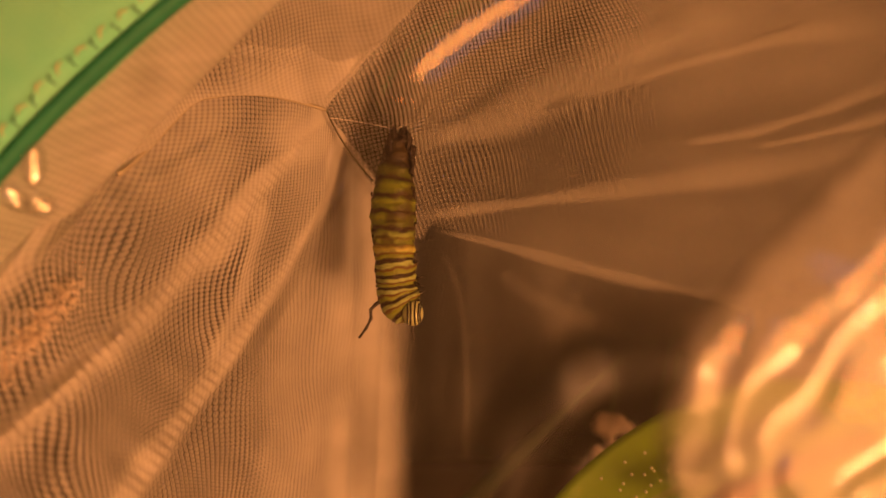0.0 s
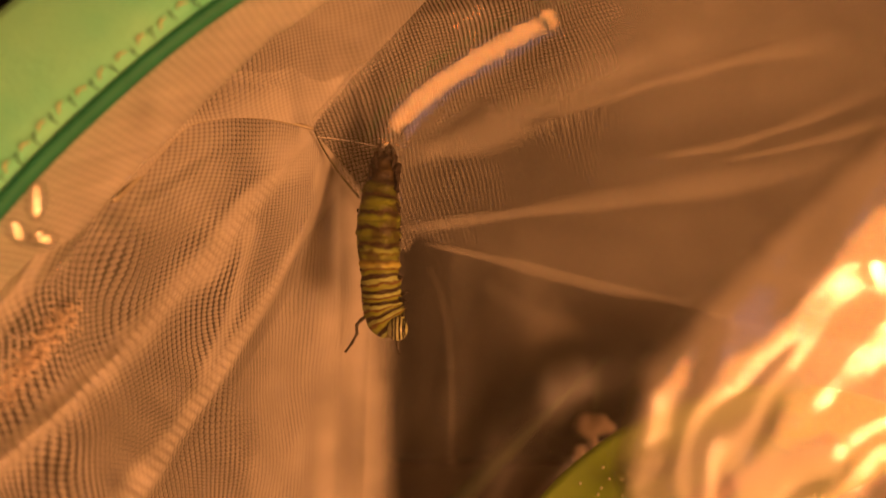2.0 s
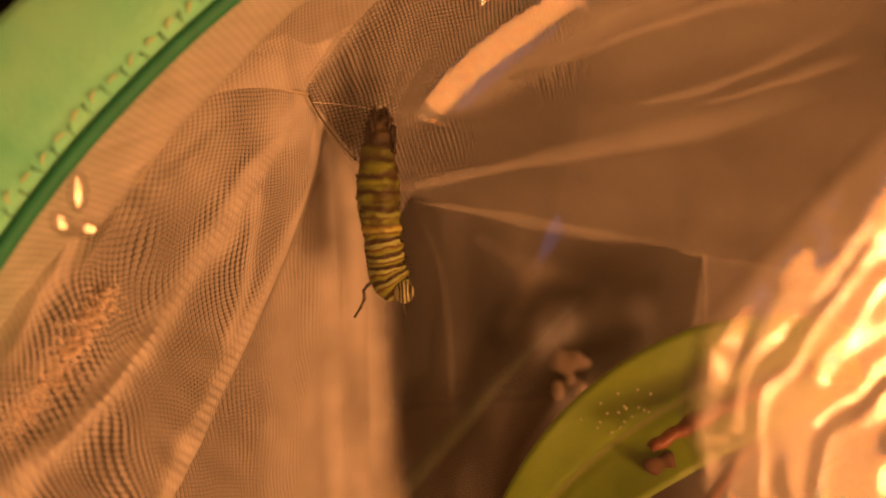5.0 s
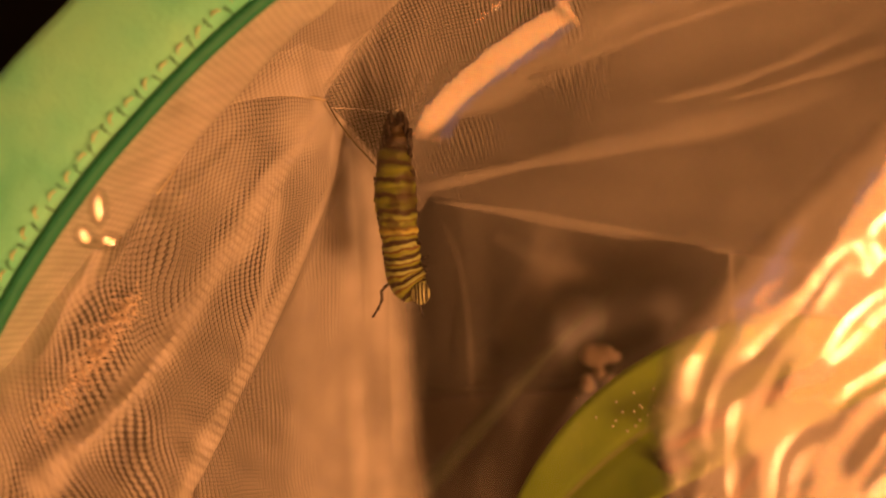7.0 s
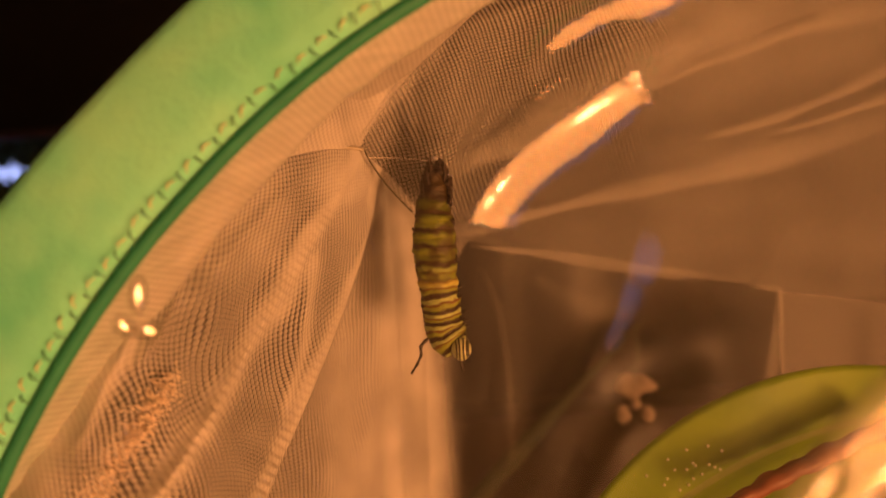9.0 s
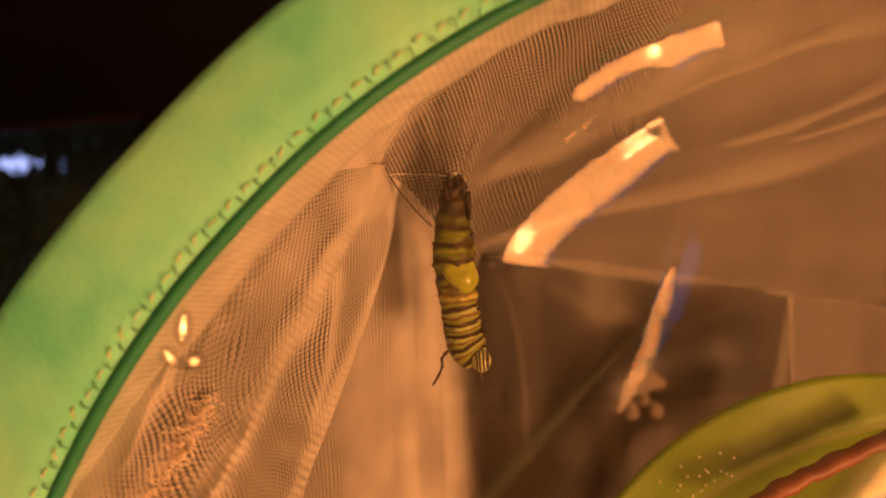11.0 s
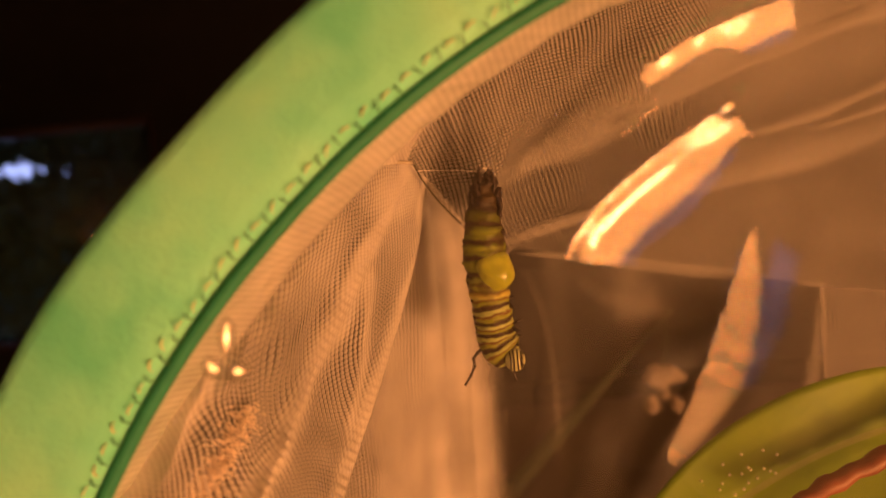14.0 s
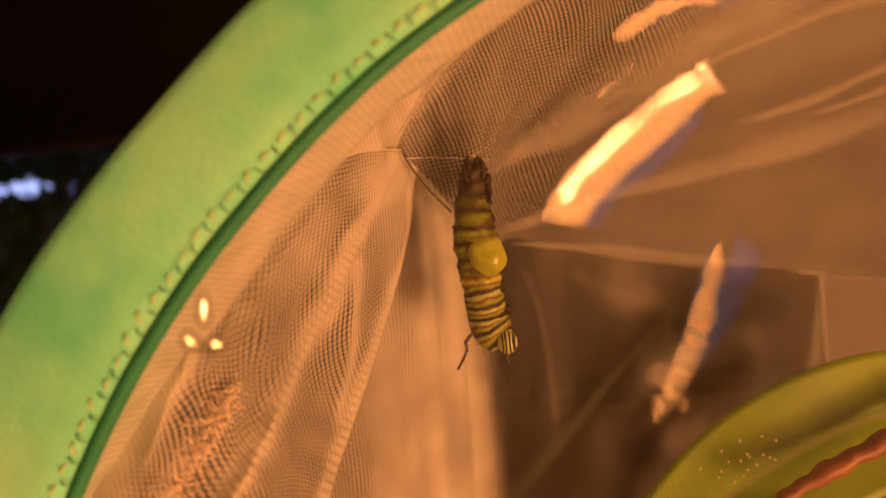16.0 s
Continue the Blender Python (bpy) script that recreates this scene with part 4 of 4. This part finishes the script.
def milkweed():
    plant = thing("milkweed_plant", (0.075, 0.16, EYE - 0.24), "milkweed cutting with broad green leaves and a reddish stem", "plant")
    face = np.array((-0.25, -0.75, 0.60))

    def leaf(name, p0, p1, p2, width, fold, curl, label=""):
        line = bezier(p0, p1, p2, 60) * 0.001 + np.array((0, 0, EYE))
        P, UV = leaf_mesh(line, width, fold, np.array(curl))
        ob = from_grid(name, P, UV, LEAF, plant, label)
        ob.modifiers.new("thickness", "SOLIDIFY").thickness = 0.0004
        return ob

    leaf("leaf", (114, 148, -43), (44, 138, -37), (9, 146, -98), 0.0175, 0.14, (-0.2, -0.95, 0.35), "broad green leaf arching over")
    leaf("leaf", (100, 165, -58), (46, 164, -54), (15, 172, -106), 0.012, 0.2, (0.1, -0.9, 0.3), "green leaf in shade behind")
    twig = bezier((50, 133.5, -57.0), (62, 134.0, -50.5), (92, 137, -41), 24) * 0.001 + np.array((0, 0, EYE))
    part("leaf_stalk", tube([tuple(p + np.array((0, 0, 0.0004 * math.sin(i * 1.7)))) for i, p in enumerate(twig)], [0.0012 + 0.0002 * math.sin(i * 0.9) + 0.0009 * min(1.0, i / 9) for i in range(24)], 10), STEM, plant, "red-brown leaf stalk")
    part("withered_patch", ball((0.0545, 0.1365, EYE - 0.0630), (0.0050, 0.0012, 0.0026), 24, 16, 0.0022, 320.0), WITHERED, plant, "brown withered patch on the leaf")
    rng = random.Random(9)
    for _ in range(18):
        x, z = rng.gauss(46, 5), rng.gauss(-48, 3)
        part("droplet", ball((x * 0.001, 0.1385, EYE + z * 0.001 - 0.002), (0.00036, 0.0003, 0.00036), 10, 8), PALE, plant)
    # stem from the table up to the leaves
    pts = bezier((40, 170, -240), (44, 156, -90), (112, 150, -44), 40) * 0.001 + np.array((0, 0, EYE))
    part("stem", tube([tuple(p) for p in pts], [0.0022 - 0.0008 * i / 39 for i in range(40)], 10), STEM, plant, "red-brown leaf stem")


milkweed()


def back_stem():
    pts = bezier((-30, 330, -180), (20, 330, -122), (98, 342, -58), 30) * 0.001 + np.array((0, 0, EYE))
    w = thing("green_stalk", (-0.03, 0.330, EYE - 0.24), "pale green plant stalk behind the cage", "stalk")
    pts = [(-0.03, 0.330, EYE - 0.24)] + [tuple(p) for p in pts]
    part("stalk", tube(pts, [0.0056 * (1 - 0.86 * float(smooth((i - 14) / 14))) for i in range(31)], 12), GREEN_STEM, w)


back_stem()


def pale_blot():
    """Lobes in place of a pale reflection, hung from the stalk behind the cage."""
    at = Vector((0.091, 0.345, EYE - 0.0960))
    f = thing("pale_blot", at, "pale lobed blot behind the cage in place of a reflection", "flower")
    part("blot_lobe", ball(at, (0.0120, 0.0060, 0.0066), 40, 26, 0.0035, 120.0), BLOT, f)
    for dx, dz, s in ((-0.0066, -0.0165, 1.0), (0.0068, -0.0172, 0.9), (0.0004, -0.0105, 0.8)):
        part("blot_lobe", ball(at + Vector((dx, 0, dz)), (0.0040 * s, 0.0034, 0.0056 * s), 24, 16, 0.0016, 260.0), BLOT, f)
    # added stem that joins the lobes to the stalk
    c = bezier((90.5, 338, -61.5), (96, 341, -74), (91, 345, -91), 16) * 0.001 + np.array((0, 0, EYE))
    part("blot_stem", tube([tuple(p) for p in c], 0.0008, 8), GREEN_STEM, f, "thin added green stem")


pale_blot()


# ---- the caterpillar ----
SEG = 13
hung = new("caterpillar")
hung["moving"] = 1
hung.empty_display_size = 0.01
tagged(hung, "striped yellow and black caterpillar hanging head down from silk", "caterpillar")
HANG = Vector((-0.0092, 0.1400, EYE + 0.0263))
STRETCHED = []


def spine(u):
    """Body axis (mm, from the silk pad) and radius at u from tail 0 to head 1."""
    pts = ((0, (-0.5, -0.8), 2.1), (0.05, (-0.6, -2.8), 2.8), (0.12, (-0.9, -6.0), 3.2), (0.24, (-1.5, -11.5), 4.3), (0.36, (-1.7, -17.0), 4.95), (0.48, (-1.7, -22.5), 4.65), (0.60, (-1.6, -28.0), 4.4),
           (0.72, (-1.1, -33.0), 4.3), (0.82, (-0.8, -36.2), 4.5), (0.91, (0.4, -39.0), 4.6), (1.0, (2.8, -41.4), 4.4))
    for (u0, p, r), (u1, q, s) in zip(pts, pts[1:]):
        if u <= u1:
            k = (u - u0) / (u1 - u0)
            return Vector((p[0] + (q[0] - p[0]) * k, 0, p[1] + (q[1] - p[1]) * k)) * 0.001, (r + (s - r) * k) * 0.001
    return Vector((2.8, 0, -41.4)) * 0.001, 0.0044


def caterpillar():
    us = np.linspace(0, 1, 400)
    raw = np.array([(*spine(u)[0], spine(u)[1]) for u in us])
    ker = np.hanning(41)
    ker /= ker.sum()
    sm = np.stack([np.convolve(np.pad(raw[:, i], 20, mode="edge"), ker, "valid") for i in range(4)], 1)

    def at(u):
        i = min(398, max(0, int(u * 399)))
        k = u * 399 - i
        row = sm[i] * (1 - k) + sm[i + 1] * k
        d = Vector(sm[min(399, i + 4), :3] - sm[max(0, i - 4), :3]).normalized()
        return Vector(row[:3]), row[3], d

    rows, sides = 14, 36
    for s in range(SEG):
        P, UV = np.zeros((rows + 1, sides + 1, 3)), np.zeros((rows + 1, sides + 1, 2))
        for i in range(rows + 1):
            f = -0.07 + 1.14 * i / rows
            u = min(1.0, max(0.0, (s + f) / SEG))
            c, r, d = at(u)
            x = Vector((0, 1, 0)).cross(d).normalized()
            y = d.cross(x)
            r *= math.sqrt(max(0.0, 1 - (max(0.0, u - 0.88) / 0.12) ** 2)) * 0.999 + 0.001
            swell = 1 + 0.04 * math.sin(math.pi * f) - 0.02 * math.exp(-((f - 0.55) / 0.08) ** 2) - (0.015 if i in (0, rows) else 0.0)
            for j in range(sides + 1):
                a = 2 * math.pi * j / sides
                rough = 0.36 * max(0.0, 1 - u * 6.5) + 0.11
                n1 = noise.noise((math.cos(a) * 1.4, math.sin(a) * 1.4, u * 22))
                n2 = noise.noise((math.cos(a) * 4, math.sin(a) * 4, u * 60 + 7))
                rad = r * swell * (1 + rough * n1 + rough * 0.5 * n2)
                p = c + (x * math.cos(a) + y * math.sin(a)) * rad
                P[i, j], UV[i, j] = p, (j / sides, s + f)
        STRETCHED.append((from_grid("body_segment", P, UV, SKIN, hung), (s + 0.5) / SEG))
    # shrivelled tail claspers
    for dx, dz, r in ((-2.4, -3.4, 1.0), (1.5, -2.8, 1.0), (0.4, -1.0, 0.8), (2.3, -5.6, 0.9), (-3.3, -6.4, 0.8), (-1.2, -4.0, 0.9), (0.3, -5.4, 0.9), (2.4, -8.6, 0.7), (-1.6, -1.4, 0.8)):
        part("clasper", ball((dx * 0.001, -0.0016, dz * 0.001), (r * 0.0008, 0.0013, r * 0.0024), 20, 16, 0.0010, 900.0), PROLEG, hung, "dark shrivelled clasper")
    part("silk_pad", ball((0.0001, 0.0006, 0.0002), (0.0011, 0.0010, 0.0008), 14, 10, 0.0006, 900.0), SILK, hung, "white silk pad")
    # head with stripes
    hc = Vector((0.0027, -0.0036, -0.0402))
    head = part("head", ball(hc, (0.0023, 0.0020, 0.0027), 24, 16), PALE, hung, "small black and yellow striped head")
    STRETCHED.append((head, 1.0))
    for k, rad in ((-2.7, 0.95), (-1.2, 0.92), (0.4, 0.85), (1.9, 0.75), (3.0, 0.6)):
        pts = []
        for i in range(15):
            a = math.radians(-75 + 150 * i / 14)
            q = Vector((0.0006 * k + 0.0003, -0.0024 * math.cos(a) * rad ** 0.4, 0.0026 * math.sin(a) * rad ** 0.5))
            q = Vector((q.x / 0.0023, q.y / 0.0020, q.z / 0.0027)).normalized()
            pts.append(hc + Vector((q.x * 0.0023, q.y * 0.0020, q.z * 0.0027)))
        part("face_stripe", tube(pts, 0.00021, 6), BLACK, head)
    # true legs and a pair of prolegs on the belly side
    for i, (px, pz, dx, dz, ln) in enumerate(((2.4, -27.6, 1.2, 0.3, 2.0), (3.0, -28.6, 0.9, -0.2, 1.9), (3.2, -32.6, 1.5, 0.2, 2.5), (3.4, -33.6, 1.3, -0.3, 2.2), (3.5, -35.8, 1.3, 0.1, 2.3), (3.6, -36.8, 1.0, -0.3, 1.7))):
        y = -0.0022 if i % 2 else -0.0008
        a, b = Vector((px - 0.8, 0, pz)) * 0.001, Vector((px + dx * ln * 0.55, 0, pz + dz * ln)) * 0.001
        a.y, b.y = y * 0.6, y - 0.0006
        mid = (a + b) / 2 + Vector((0, -0.0002, -0.0004))
        STRETCHED.append((part("leg", tube([a, mid, b], [0.00055, 0.00042, 0.00016], 8), BLACK, hung, "short black leg"), -pz / 40.0))
    # limp feelers
    for pts in (((-4.0, -1.2, -37.4), (-5.6, -1.6, -38.5), (-6.6, -1.8, -39.6), (-6.5, -1.8, -41.5), (-7.6, -1.9, -43.6), (-9.1, -2.0, -45.7)),
                ((2.4, 0.6, -42.4), (2.6, 0.6, -43.2), (2.4, 0.6, -44.6), (2.9, 0.6, -46.6))):
        fine = []
        for p, q in zip(pts, pts[1:]):
            fine += [Vector(p).lerp(Vector(q), k / 3) * 0.001 for k in range(3)]
        fine.append(Vector(pts[-1]) * 0.001)
        n = len(fine)
        feeler = part("feeler", tube(fine, [0.00042 - 0.00018 * i / n + 0.00010 * (i % 3 == 0) for i in range(n)], 8), BLACK, hung, "limp black feeler")
        STRETCHED.append((feeler, 0.97))
    # wart-like prolegs along the belly
    for x, z in ((3.0, -14.0), (3.1, -18.6), (-5.4, -19.5), (3.0, -23.0)):
        part("proleg", ball((x * 0.001 * 0.86, -0.001, z * 0.001), (0.0006, 0.0006, 0.0007), 12, 8, 0.0004, 900.0), PROLEG, hung, "small dark proleg")
    rng = random.Random(12)
    for i in range(26):
        u = 0.10 + 0.72 * i / 25
        c, r, d = at(u)
        side = -1 if i % 3 else 1
        w = part("wart", ball(c + Vector((side * r * rng.uniform(0.90, 1.02), -r * rng.uniform(0.1, 0.4), 0)), (rng.uniform(0.00022, 0.00042), 0.00035, rng.uniform(0.00035, 0.0007)), 10, 8, 0.0003, 900.0), PROLEG, hung)
        STRETCHED.append((w, u))
    bulge = part("bulge", ball((0, 0, 0), (0.0045, 0.0041, 0.0045), 40, 30, 0.0009, 300.0), FRESH, hung, "glossy yellow-green bulge of new skin")
    return bulge


bulge = caterpillar()


def motions():
    """The caterpillar sways a little and stretches ring by ring, and the bulge swells out of its split skin."""
    sway = [(0.0, 0.0, 0.0), (2.5, 0.5, -0.3), (3.5, 1.2, -0.2), (5.0, 0.0, 0.2), (9.0, 0.2, 0.0), (12.5, -0.7, 0.3), (14.5, 0.0, 0.2), (16.0, -0.1, 0.0)]
    walk(hung, [(t, pose(*HANG, rx, ry, 0)) for t, ry, rx in sway])
    reach = [(0.0, 0.0), (2.0, 0.6), (3.5, 2.0), (5.0, 1.7), (7.5, 2.3), (9.0, 2.6), (12.5, 3.0), (14.5, 2.4), (16.0, 1.4)]
    for ob, share in STRETCHED:
        walk(ob, [(t, pose(0, 0, -0.001 * mm * share ** 1.2)) for t, mm in reach])
    out = [(0.0, -2.2, 0.9, -22.0), (8.5, -2.2, 0.6, -22.4), (10.0, -1.2, -1.0, -22.6), (11.5, -0.4, -2.0, -22.6), (12.5, -0.1, -2.3, -22.4),
           (13.5, 0.1, -2.5, -22.2), (14.5, 0.4, -2.8, -21.9), (16.0, 0.5, -3.0, -21.6)]
    walk(bulge, [(t, pose(x * 0.001, y * 0.001, z * 0.001)) for t, x, y, z in out])


motions()
